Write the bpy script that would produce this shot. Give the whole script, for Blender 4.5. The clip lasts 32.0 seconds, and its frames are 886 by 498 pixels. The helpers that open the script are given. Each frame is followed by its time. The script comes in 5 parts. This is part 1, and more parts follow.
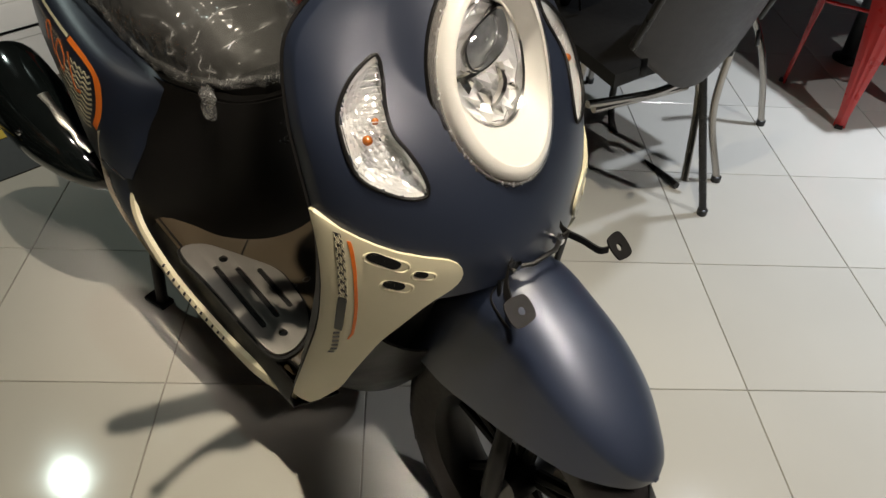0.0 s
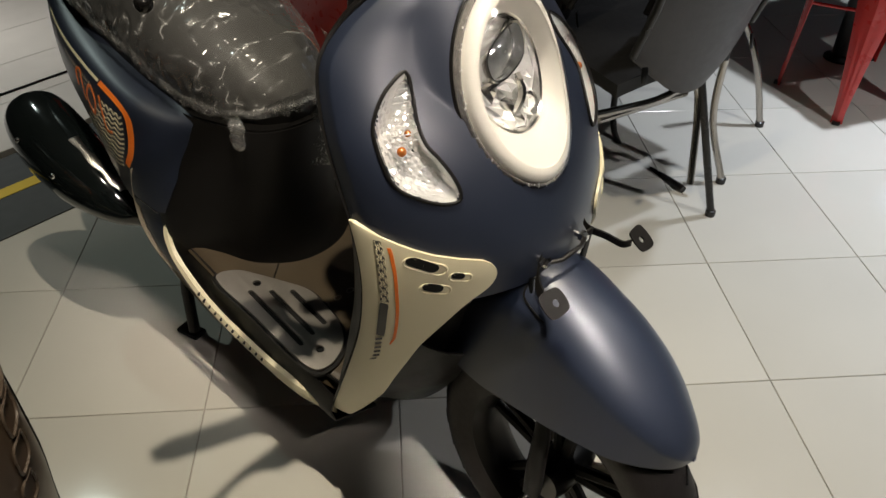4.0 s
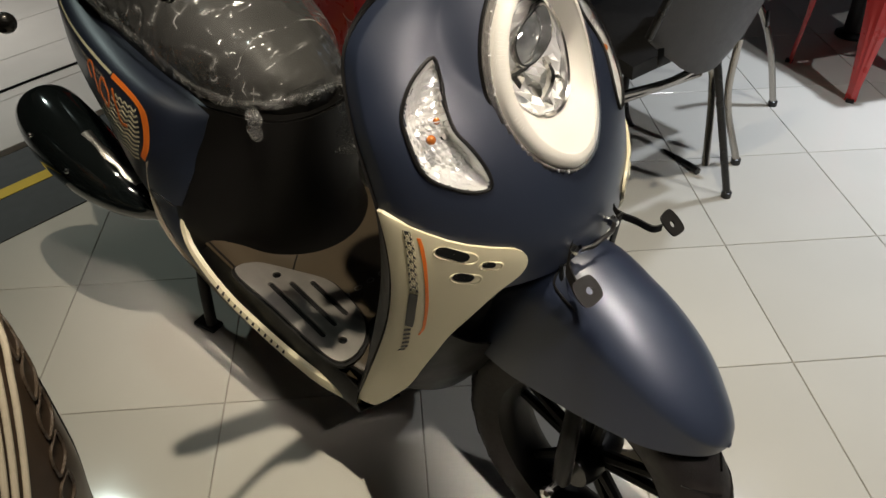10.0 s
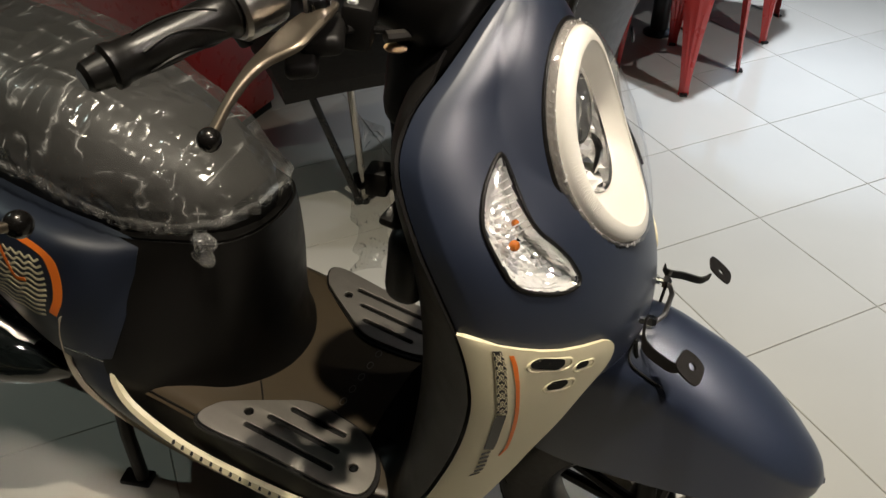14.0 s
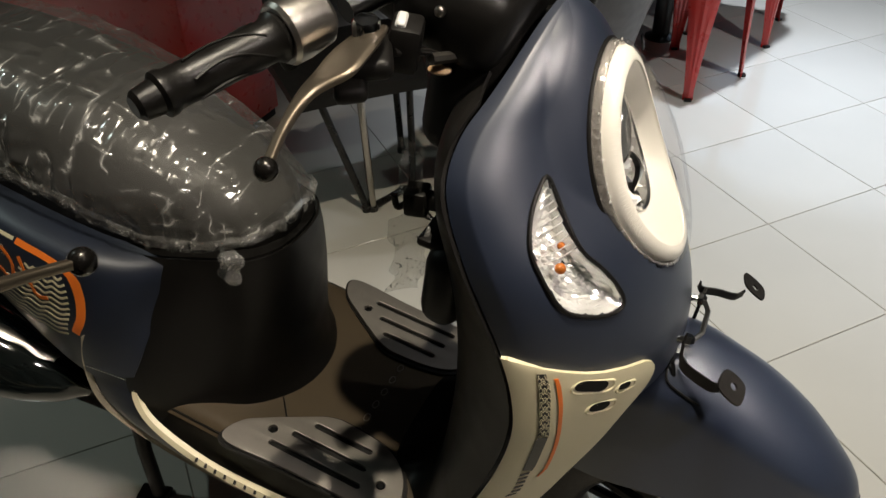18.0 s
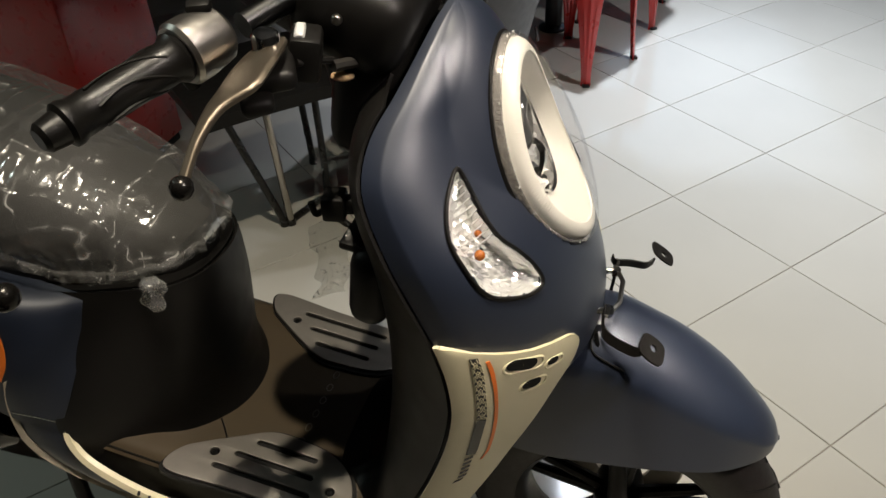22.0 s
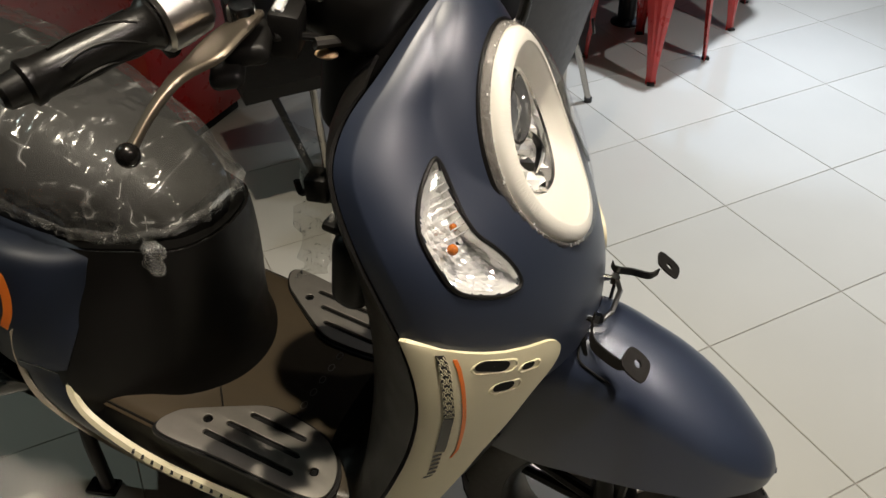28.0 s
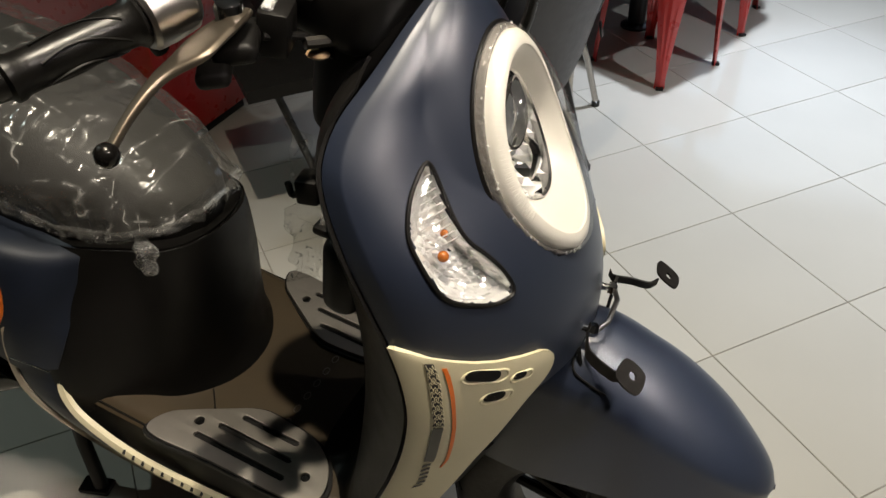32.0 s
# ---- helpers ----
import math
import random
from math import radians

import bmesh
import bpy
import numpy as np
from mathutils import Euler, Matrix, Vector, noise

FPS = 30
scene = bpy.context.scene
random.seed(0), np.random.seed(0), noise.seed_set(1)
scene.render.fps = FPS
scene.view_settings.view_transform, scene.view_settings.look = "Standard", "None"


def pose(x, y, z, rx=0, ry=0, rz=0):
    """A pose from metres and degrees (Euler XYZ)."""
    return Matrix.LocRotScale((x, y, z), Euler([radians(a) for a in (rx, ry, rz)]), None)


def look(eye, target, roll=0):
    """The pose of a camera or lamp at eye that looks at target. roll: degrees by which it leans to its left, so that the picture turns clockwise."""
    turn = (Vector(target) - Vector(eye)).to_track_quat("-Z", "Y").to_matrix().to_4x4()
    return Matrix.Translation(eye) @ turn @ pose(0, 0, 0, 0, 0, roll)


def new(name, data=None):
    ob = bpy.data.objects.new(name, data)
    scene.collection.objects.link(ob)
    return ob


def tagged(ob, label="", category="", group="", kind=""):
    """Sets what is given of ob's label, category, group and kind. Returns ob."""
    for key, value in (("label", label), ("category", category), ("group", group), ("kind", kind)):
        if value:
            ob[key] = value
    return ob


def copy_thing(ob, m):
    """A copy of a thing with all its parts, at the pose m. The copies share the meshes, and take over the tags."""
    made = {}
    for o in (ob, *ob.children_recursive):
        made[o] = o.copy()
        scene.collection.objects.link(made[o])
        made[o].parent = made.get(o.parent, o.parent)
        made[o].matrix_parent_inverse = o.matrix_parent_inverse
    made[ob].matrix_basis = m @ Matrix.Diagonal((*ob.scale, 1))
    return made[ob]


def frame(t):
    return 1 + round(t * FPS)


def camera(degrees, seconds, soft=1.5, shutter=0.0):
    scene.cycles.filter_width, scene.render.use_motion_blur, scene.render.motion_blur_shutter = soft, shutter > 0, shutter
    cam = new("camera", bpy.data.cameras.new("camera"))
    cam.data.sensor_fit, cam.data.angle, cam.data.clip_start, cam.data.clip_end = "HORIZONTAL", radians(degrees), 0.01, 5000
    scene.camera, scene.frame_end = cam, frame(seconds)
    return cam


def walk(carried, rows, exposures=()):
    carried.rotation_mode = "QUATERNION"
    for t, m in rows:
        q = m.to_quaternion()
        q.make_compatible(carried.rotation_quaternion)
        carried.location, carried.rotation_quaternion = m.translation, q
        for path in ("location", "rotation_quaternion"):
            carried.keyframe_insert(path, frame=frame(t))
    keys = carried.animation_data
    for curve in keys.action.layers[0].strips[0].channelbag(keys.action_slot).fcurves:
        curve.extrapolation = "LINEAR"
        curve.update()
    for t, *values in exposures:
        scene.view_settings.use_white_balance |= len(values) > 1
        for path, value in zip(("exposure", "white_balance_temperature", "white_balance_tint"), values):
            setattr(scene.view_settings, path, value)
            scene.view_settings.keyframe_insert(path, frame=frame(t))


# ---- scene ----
cam = camera(59.2, 32.0)
PATH = [
    (0, (-0.758, -1.43, 1.249), (-0.623, 0.087, -0.046), 4.7),
    (0.5, (-0.761, -1.427, 1.256), (-0.637, 0.095, -0.036), 3.7),
    (1, (-0.76, -1.426, 1.25), (-0.635, 0.115, -0.018), 3.2),
    (1.5, (-0.764, -1.44, 1.246), (-0.635, 0.12, 0.0), 2.8),
    (2, (-0.766, -1.454, 1.25), (-0.647, 0.108, 0.007), 2.3),
    (2.5, (-0.764, -1.474, 1.264), (-0.672, 0.087, 0.016), 1.3),
    (4.5, (-0.809, -1.489, 1.256), (-0.673, 0.077, 0.019), 0.3),
    (5, (-0.812, -1.485, 1.256), (-0.679, 0.076, 0.013), -0.0),
    (5.5, (-0.814, -1.485, 1.258), (-0.686, 0.074, 0.011), -0.1),
    (6, (-0.819, -1.489, 1.26), (-0.695, 0.07, 0.013), -0.2),
    (6.5, (-0.819, -1.49, 1.257), (-0.696, 0.068, 0.009), -0.4),
    (7, (-0.824, -1.488, 1.258), (-0.701, 0.066, 0.005), -0.5),
    (7.5, (-0.824, -1.482, 1.255), (-0.697, 0.072, 0.002), -0.4),
    (8, (-0.823, -1.481, 1.251), (-0.689, 0.073, -0.001), -0.2),
    (8.5, (-0.823, -1.482, 1.253), (-0.693, 0.069, -0.003), -0.2),
    (9, (-0.818, -1.483, 1.256), (-0.697, 0.067, -0.001), -0.4),
    (9.5, (-0.822, -1.479, 1.256), (-0.703, 0.07, -0.003), -0.6),
    (10, (-0.83, -1.472, 1.251), (-0.712, 0.072, -0.016), -0.7),
    (10.5, (-0.84, -1.47, 1.253), (-0.715, 0.069, -0.019), -0.6),
    (11, (-0.85, -1.467, 1.256), (-0.701, 0.076, -0.008), -0.0),
    (11.5, (-0.87, -1.46, 1.252), (-0.665, 0.094, 0.01), 0.9),
    (12, (-0.932, -1.409, 1.241), (-0.662, 0.141, 0.006), 1.0),
    (12.5, (-1.013, -1.313, 1.244), (-0.654, 0.196, -0.018), -0.4),
    (13, (-1.058, -1.269, 1.245), (-0.571, 0.205, -0.016), -0.3),
    (13.5, (-1.09, -1.248, 1.263), (-0.509, 0.211, 0.025), -1.0),
    (14, (-1.086, -1.247, 1.258), (-0.46, 0.203, 0.032), -1.1),
    (14.5, (-1.075, -1.246, 1.264), (-0.422, 0.203, 0.049), -0.9),
    (16.5, (-1.056, -1.249, 1.269), (-0.463, 0.217, 0.044), -1.8),
    (17, (-1.052, -1.242, 1.267), (-0.467, 0.227, 0.042), -1.7),
    (17.5, (-1.073, -1.224, 1.27), (-0.469, 0.239, 0.047), -1.3),
    (18, (-1.126, -1.207, 1.272), (-0.477, 0.233, 0.045), -0.9),
    (18.5, (-1.149, -1.21, 1.276), (-0.419, 0.188, 0.047), -1.4),
    (19, (-1.149, -1.222, 1.272), (-0.342, 0.14, 0.051), -1.6),
    (19.5, (-1.152, -1.231, 1.275), (-0.318, 0.118, 0.057), -1.8),
    (20, (-1.149, -1.232, 1.274), (-0.31, 0.113, 0.054), -2.0),
    (20.5, (-1.146, -1.231, 1.278), (-0.31, 0.115, 0.058), -2.4),
    (21, (-1.142, -1.228, 1.276), (-0.308, 0.12, 0.057), -2.5),
    (21.5, (-1.136, -1.228, 1.276), (-0.302, 0.12, 0.056), -2.7),
    (22, (-1.136, -1.229, 1.28), (-0.311, 0.121, 0.057), -2.9),
    (22.5, (-1.132, -1.229, 1.284), (-0.314, 0.126, 0.062), -2.7),
    (23, (-1.131, -1.227, 1.284), (-0.314, 0.129, 0.063), -2.5),
    (23.5, (-1.126, -1.222, 1.282), (-0.315, 0.135, 0.057), -2.4),
    (24, (-1.121, -1.221, 1.278), (-0.317, 0.136, 0.048), -2.0),
    (24.5, (-1.109, -1.23, 1.276), (-0.323, 0.133, 0.042), -1.8),
    (25, (-1.082, -1.236, 1.271), (-0.331, 0.14, 0.029), -1.7),
    (25.5, (-1.059, -1.242, 1.27), (-0.355, 0.151, 0.019), -1.2),
    (27.5, (-1.042, -1.257, 1.271), (-0.381, 0.164, 0.028), -2.0),
    (28, (-1.04, -1.257, 1.266), (-0.386, 0.165, 0.022), -1.9),
    (28.5, (-1.039, -1.257, 1.266), (-0.392, 0.169, 0.021), -1.7),
    (29, (-1.037, -1.257, 1.267), (-0.396, 0.175, 0.027), -1.6),
    (29.5, (-1.035, -1.253, 1.265), (-0.393, 0.181, 0.028), -1.6),
    (30, (-1.027, -1.253, 1.267), (-0.38, 0.179, 0.03), -1.5),
    (30.5, (-1.026, -1.256, 1.266), (-0.38, 0.18, 0.032), -1.4),
    (31, (-1.025, -1.257, 1.266), (-0.388, 0.184, 0.034), -1.5),
    (31.5, (-1.019, -1.253, 1.263), (-0.384, 0.187, 0.029), -1.5),
    (32, (-1.017, -1.249, 1.259), (-0.383, 0.184, 0.017), -1.4),
]
walk(cam, [(t, look(eye, target, roll)) for t, eye, target, roll in PATH])

# ---- world and lamps ----
world = bpy.data.worlds.new("showroom_air")
world.use_nodes = True
scene.world = world
world.node_tree.nodes["Background"].inputs[0].default_value = (0.66, 1.0, 0.98, 1)
world.node_tree.nodes["Background"].inputs[1].default_value = 0.018


def lamp_area(name, at, target, size, watts, colour, shape="DISK", spread=180):
    d = bpy.data.lights.new(name, "AREA")
    d.shape, d.size, d.energy, d.color, d.spread = shape, size, watts, colour, radians(spread)
    ob = new(name, d)
    ob.matrix_world = look(at, target)
    return ob


WARM, GREENISH = (1.0, 0.89, 0.71), (0.84, 1.0, 0.93)
LAMPS = [  # place, aim, size, watts, colour, spread of the downlights and the added lamps
    ((-0.80, -0.81, 2.93), (-0.70, -0.80, 0), 0.045, 11.5, WARM, 74),
    ((-2.633, 1.289, 2.93), (-1.7, -0.1, 0), 0.055, 2.4, GREENISH, 80),
    # fill lamp added only to brighten the pale boards
    ((-3.6, 1.6, 2.93), (-2.5, 1.4, 0), 0.10, 5.5, (1.0, 0.97, 0.93), 47),
    # broad disc standing in for the unknown cool light at the far right
    ((4.6, 3.0, 2.93), (1.9, 0.6, 0), 3.0, 3.2, (0.60, 0.76, 1.0), 50),
    ((1.25, -0.90, 2.93), (1.0, -0.45, 0), 0.06, 10.5, (0.96, 0.97, 1.0), 78),
    ((1.00, 0.88, 2.93), (1.25, 0.55, 0), 0.14, 20.5, (0.80, 0.875, 1.0), 72),
    # narrow beam added only to lay a sheen on the front cover
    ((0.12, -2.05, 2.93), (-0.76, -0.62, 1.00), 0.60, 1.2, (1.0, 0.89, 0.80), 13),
    # narrow beam added only to lay a sheen on the mudguard
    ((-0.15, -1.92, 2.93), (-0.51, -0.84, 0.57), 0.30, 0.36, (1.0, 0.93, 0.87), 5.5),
]
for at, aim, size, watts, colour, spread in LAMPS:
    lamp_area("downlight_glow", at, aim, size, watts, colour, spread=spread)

# ---- materials ----


def mat(name, colour, rough=0.5, metal=0.0, vary=0.06, scale=8.0, bump=0.0, bump_scale=120.0, coat=0.0, coat_rough=0.1, spec=0.5, rvary=0.05):
    m = bpy.data.materials.new(name)
    m.use_nodes = True
    nt = m.node_tree
    b = nt.nodes["Principled BSDF"]
    b.inputs["Roughness"].default_value = rough
    b.inputs["Metallic"].default_value = metal
    b.inputs["Coat Weight"].default_value = coat
    b.inputs["Coat Roughness"].default_value = coat_rough
    b.inputs["Specular IOR Level"].default_value = spec
    tc = nt.nodes.new("ShaderNodeTexCoord")
    n1 = nt.nodes.new("ShaderNodeTexNoise")
    n1.inputs["Scale"].default_value, n1.inputs["Detail"].default_value = scale, 6
    nt.links.new(tc.outputs["Object"], n1.inputs["Vector"])
    ramp = nt.nodes.new("ShaderNodeMapRange")
    ramp.inputs[1].default_value, ramp.inputs[2].default_value = 0.3, 0.7
    ramp.inputs[3].default_value, ramp.inputs[4].default_value = 1 - vary, 1 + vary
    nt.links.new(n1.outputs[0], ramp.inputs[0])
    mix = nt.nodes.new("ShaderNodeMix")
    mix.data_type, mix.blend_type = "RGBA", "MULTIPLY"
    mix.inputs[0].default_value = 1.0
    mix.inputs[6].default_value = (*colour, 1)
    nt.links.new(ramp.outputs[0], mix.inputs[7])
    nt.links.new(mix.outputs[2], b.inputs["Base Color"])
    rr = nt.nodes.new("ShaderNodeMapRange")
    rr.inputs[1].default_value, rr.inputs[2].default_value = 0.3, 0.7
    rr.inputs[3].default_value, rr.inputs[4].default_value = max(0.0, rough - rvary), rough + rvary
    n2 = nt.nodes.new("ShaderNodeTexNoise")
    n2.inputs["Scale"].default_value, n2.inputs["Detail"].default_value = scale * 5, 4
    nt.links.new(tc.outputs["Object"], n2.inputs["Vector"])
    nt.links.new(n2.outputs[0], rr.inputs[0])
    nt.links.new(rr.outputs[0], b.inputs["Roughness"])
    if bump:
        n3 = nt.nodes.new("ShaderNodeTexNoise")
        n3.inputs["Scale"].default_value = bump_scale
        nt.links.new(tc.outputs["Object"], n3.inputs["Vector"])
        bp = nt.nodes.new("ShaderNodeBump")
        bp.inputs["Strength"].default_value, bp.inputs["Distance"].default_value = bump, 0.002
        nt.links.new(n3.outputs[0], bp.inputs["Height"])
        nt.links.new(bp.outputs[0], b.inputs["Normal"])
    return m


def glassy(name, colour, rough=0.02, clear=0.9, ior=1.45):
    """Thin clear plastic: mostly see-through, with gloss by Fresnel."""
    m = bpy.data.materials.new(name)
    m.use_nodes = True
    nt = m.node_tree
    for n in list(nt.nodes):
        nt.nodes.remove(n)
    out = nt.nodes.new("ShaderNodeOutputMaterial")
    tr = nt.nodes.new("ShaderNodeBsdfTransparent")
    tr.inputs[0].default_value = (*[c * clear for c in colour], 1)
    gl = nt.nodes.new("ShaderNodeBsdfGlossy")
    gl.inputs["Roughness"].default_value = rough
    fr = nt.nodes.new("ShaderNodeFresnel")
    fr.inputs[0].default_value = ior
    mx = nt.nodes.new("ShaderNodeMixShader")
    cap = nt.nodes.new("ShaderNodeMath")
    cap.operation = "MINIMUM"
    cap.inputs[1].default_value = 0.22
    nt.links.new(fr.outputs[0], cap.inputs[0])
    nt.links.new(cap.outputs[0], mx.inputs[0])
    nt.links.new(tr.outputs[0], mx.inputs[1])
    nt.links.new(gl.outputs[0], mx.inputs[2])
    nt.links.new(mx.outputs[0], out.inputs[0])
    return m


NAVY = mat("navy_matte_paint", (0.0125, 0.0180, 0.034), 0.46, 0.20, 0.05, 3, 0.03, 900, coat=0.88, coat_rough=0.40, spec=0.3)
CREAM = mat("cream_paint", (0.66, 0.60, 0.41), 0.38, 0, 0.03, 4, 0.02, 400)
BLACK = mat("black_plastic", (0.0065, 0.006, 0.0055), 0.44, 0, 0.1, 6, 0.08, 700, spec=0.2)
BLACK_GLOSS = mat("black_gloss", (0.006, 0.008, 0.008), 0.10, 0, 0.1, 6, coat=0.6, coat_rough=0.04)
FLOORBOARD = mat("footboard_plastic", (0.052, 0.039, 0.024), 0.36, 0, 0.12, 7, 0.05, 500, spec=0.3)
RUBBER = mat("tyre_rubber", (0.017, 0.0135, 0.012), 0.55, 0, 0.15, 20, 0.15, 300, spec=0.3)
GRIP_RUBBER = mat("grip_rubber", (0.006, 0.0055, 0.005), 0.34, 0, 0.15, 20, 0.12, 300, spec=0.35)
CHROME = mat("chrome", (0.80, 0.79, 0.77), 0.12, 1.0, 0.02, 5)
STEEL = mat("brushed_steel", (0.22, 0.205, 0.185), 0.30, 1.0, 0.04, 5, rvary=0.02)
PLATE_METAL = mat("blasted_plate_metal", (0.20, 0.185, 0.165), 0.42, 0.55, 0.06, 40, 0.04, 900)
ALUMINIUM = mat("cast_aluminium", (0.45, 0.43, 0.40), 0.33, 1.0, 0.06, 30, 0.1, 800)
LEVER_METAL = mat("lever_metal", (0.15, 0.125, 0.095), 0.38, 0.85, 0.1, 20, 0.05, 600)
ORANGE = mat("orange_decal", (0.85, 0.20, 0.025), 0.38, 0, 0.02, 8)
SEAT_VINYL = mat("seat_vinyl", (0.020, 0.019, 0.017), 0.48, 0, 0.1, 8, 0.25, 350, spec=0.4)
GUIDE_WHITE = mat("white_light_guide", (0.64, 0.62, 0.56), 0.35, 0, 0.02, 8)
DARK_STEEL = mat("dark_steel", (0.05, 0.05, 0.05), 0.35, 1.0, 0.1, 20)
BRACKET = mat("black_bracket", (0.008, 0.007, 0.006), 0.55, 0, 0.1, 20, spec=0.25)
RED = mat("red_paint", (0.50, 0.018, 0.014), 0.30, 0, 0.04, 6, coat=0.3, coat_rough=0.15)
CHAIR_VINYL = mat("chair_grey_vinyl", (0.060, 0.055, 0.058), 0.5, 0, 0.08, 10, 0.2, 300)
CHAIR_SEAT = mat("chair_black_vinyl", (0.012, 0.011, 0.010), 0.55, 0, 0.1, 10, 0.2, 300, spec=0.25)
CHAIR_TUBE = mat("chair_tube", (0.45, 0.42, 0.38), 0.22, 1.0, 0.05, 10)
CHAIR_BLACK = mat("chair_black_tube", (0.012, 0.011, 0.010), 0.3, 0, 0.1, 10)
AMBER = mat("amber_bulb", (0.32, 0.09, 0.015), 0.2, 0, 0.02, 8)
LENS = glassy("clear_lens", (1, 1, 1), 0.03, 0.98, 1.40)
REFLECTOR = mat("mirror_reflector", (0.80, 0.80, 0.78), 0.10, 0.25, 0.03, 60)
GREYINK = mat("grey_ink", (0.014, 0.014, 0.014), 0.4, 0, 0.05, 8)
BEIGEINK = mat("beige_decal", (0.50, 0.44, 0.33), 0.4, 0, 0.05, 8)
ASPHALT_MAT = mat("dark_mat", (0.045, 0.05, 0.05), 0.6, 0, 0.12, 5, 0.1, 200)
YELLOW = mat("yellow_line", (0.62, 0.44, 0.04), 0.5, 0, 0.08, 12)

# ---- mesh helpers ----


def spl(pts, n, closed=False):
    """n points on a Catmull-Rom curve through pts."""
    p = [Vector(q) for q in pts]
    k = len(p)
    out = []
    spans = k if closed else k - 1
    for i in range(n):
        t = i / (n if closed else n - 1) * spans
        a = min(int(t), spans - 1)
        f = t - a
        if closed:
            p0, p1, p2, p3 = p[(a - 1) % k], p[a % k], p[(a + 1) % k], p[(a + 2) % k]
        else:
            p1, p2 = p[a], p[a + 1]
            p0 = p[a - 1] if a else p1 * 2 - p2
            p3 = p[a + 2] if a + 2 < k else p2 * 2 - p1
        out.append(0.5 * ((2 * p1) + (p2 - p0) * f + (2 * p0 - 5 * p1 + 4 * p2 - p3) * f * f + (3 * p1 - p0 - 3 * p2 + p3) * f ** 3))
    return out


def table(rows, z):
    """Values between rows of (z, a, b, ...), smoothly."""
    if z <= rows[0][0]:
        return list(rows[0][1:])
    for i in range(len(rows) - 1):
        if z <= rows[i + 1][0]:
            f = (z - rows[i][0]) / (rows[i + 1][0] - rows[i][0])
            out = []
            for j in range(1, len(rows[0])):
                b, c = rows[i][j], rows[i + 1][j]
                h = rows[i + 1][0] - rows[i][0]
                mb = (c - rows[i - 1][j]) / (rows[i + 1][0] - rows[i - 1][0]) if i else (c - b) / h
                mc = (rows[i + 2][j] - b) / (rows[i + 2][0] - rows[i][0]) if i + 2 < len(rows) else (c - b) / h
                g = 1 - f
                out.append(b * (1 + 2 * f) * g * g + mb * h * f * g * g + c * f * f * (3 - 2 * f) + mc * h * f * f * (f - 1))
            return out
    return list(rows[-1][1:])


def add_grid(bm, rows, wrap=False):
    vs = [[bm.verts.new(p) for p in r] for r in rows]
    for a in range(len(vs) - 1):
        n = len(vs[a])
        for b in range(n if wrap else n - 1):
            c = (b + 1) % n
            try:
                bm.faces.new((vs[a][b], vs[a][c], vs[a + 1][c], vs[a + 1][b]))
            except ValueError:
                pass
    return vs


def grid(rows, wrap=False, caps=False):
    bm = bmesh.new()
    vs = add_grid(bm, rows, wrap)
    if caps:
        bm.faces.new(vs[0][::-1])
        bm.faces.new(vs[-1])
    return bm


def shell(rows, thick):
    """A sheet through rows of points with real thickness, to the side against its normal."""
    rows = [[Vector(p) for p in r] for r in rows]
    a, b = len(rows), len(rows[0])
    back = []
    for i in range(a):
        line = []
        for j in range(b):
            du = rows[min(i + 1, a - 1)][j] - rows[max(i - 1, 0)][j]
            dv = rows[i][min(j + 1, b - 1)] - rows[i][max(j - 1, 0)]
            n = dv.cross(du)
            n = n.normalized() if n.length > 1e-12 else Vector((0, 0, 0))
            line.append(rows[i][j] - n * thick)
        back.append(line)
    bm = bmesh.new()
    f = add_grid(bm, rows)
    k = add_grid(bm, [r[::-1] for r in back])
    k = [r[::-1] for r in k]
    rim = [f[0][j] for j in range(b)] + [f[i][-1] for i in range(1, a)] + [f[-1][j] for j in range(b - 2, -1, -1)] + [f[i][0] for i in range(a - 2, 0, -1)]
    rim2 = [k[0][j] for j in range(b)] + [k[i][-1] for i in range(1, a)] + [k[-1][j] for j in range(b - 2, -1, -1)] + [k[i][0] for i in range(a - 2, 0, -1)]
    for j in range(len(rim)):
        q = (j + 1) % len(rim)
        try:
            bm.faces.new((rim[j], rim2[j], rim2[q], rim[q]))
        except ValueError:
            pass
    bmesh.ops.remove_doubles(bm, verts=bm.verts, dist=1e-6)
    bmesh.ops.recalc_face_normals(bm, faces=bm.faces)
    return bm


def tube(pts, r, n=10, samples=0, flat=1.0):
    """A round bar along pts; r is a radius or one for each point; flat squeezes it sideways."""
    rs = r if isinstance(r, (list, tuple)) else [r] * len(pts)
    if samples:
        full = [Vector((*p, w)) for p, w in zip(pts, rs)]
        q = spl(full, samples)
        pts, rs = [v.to_3d() if len(v) == 3 else Vector(v[:3]) for v in q], [v[3] for v in q]
    pts = [Vector(p) for p in pts]
    rows, side = [], None
    for i, p in enumerate(pts):
        d = (pts[min(i + 1, len(pts) - 1)] - pts[max(i - 1, 0)]).normalized()
        if side is None:
            side = d.orthogonal().normalized()
        side = (side - d * side.dot(d)).normalized()
        up = d.cross(side)
        rows.append([p + (side * math.cos(a) + up * math.sin(a) * flat) * rs[i] for a in (2 * math.pi * k / n for k in range(n))])
    bm = grid(rows, True, True)
    bmesh.ops.recalc_face_normals(bm, faces=bm.faces)
    return bm


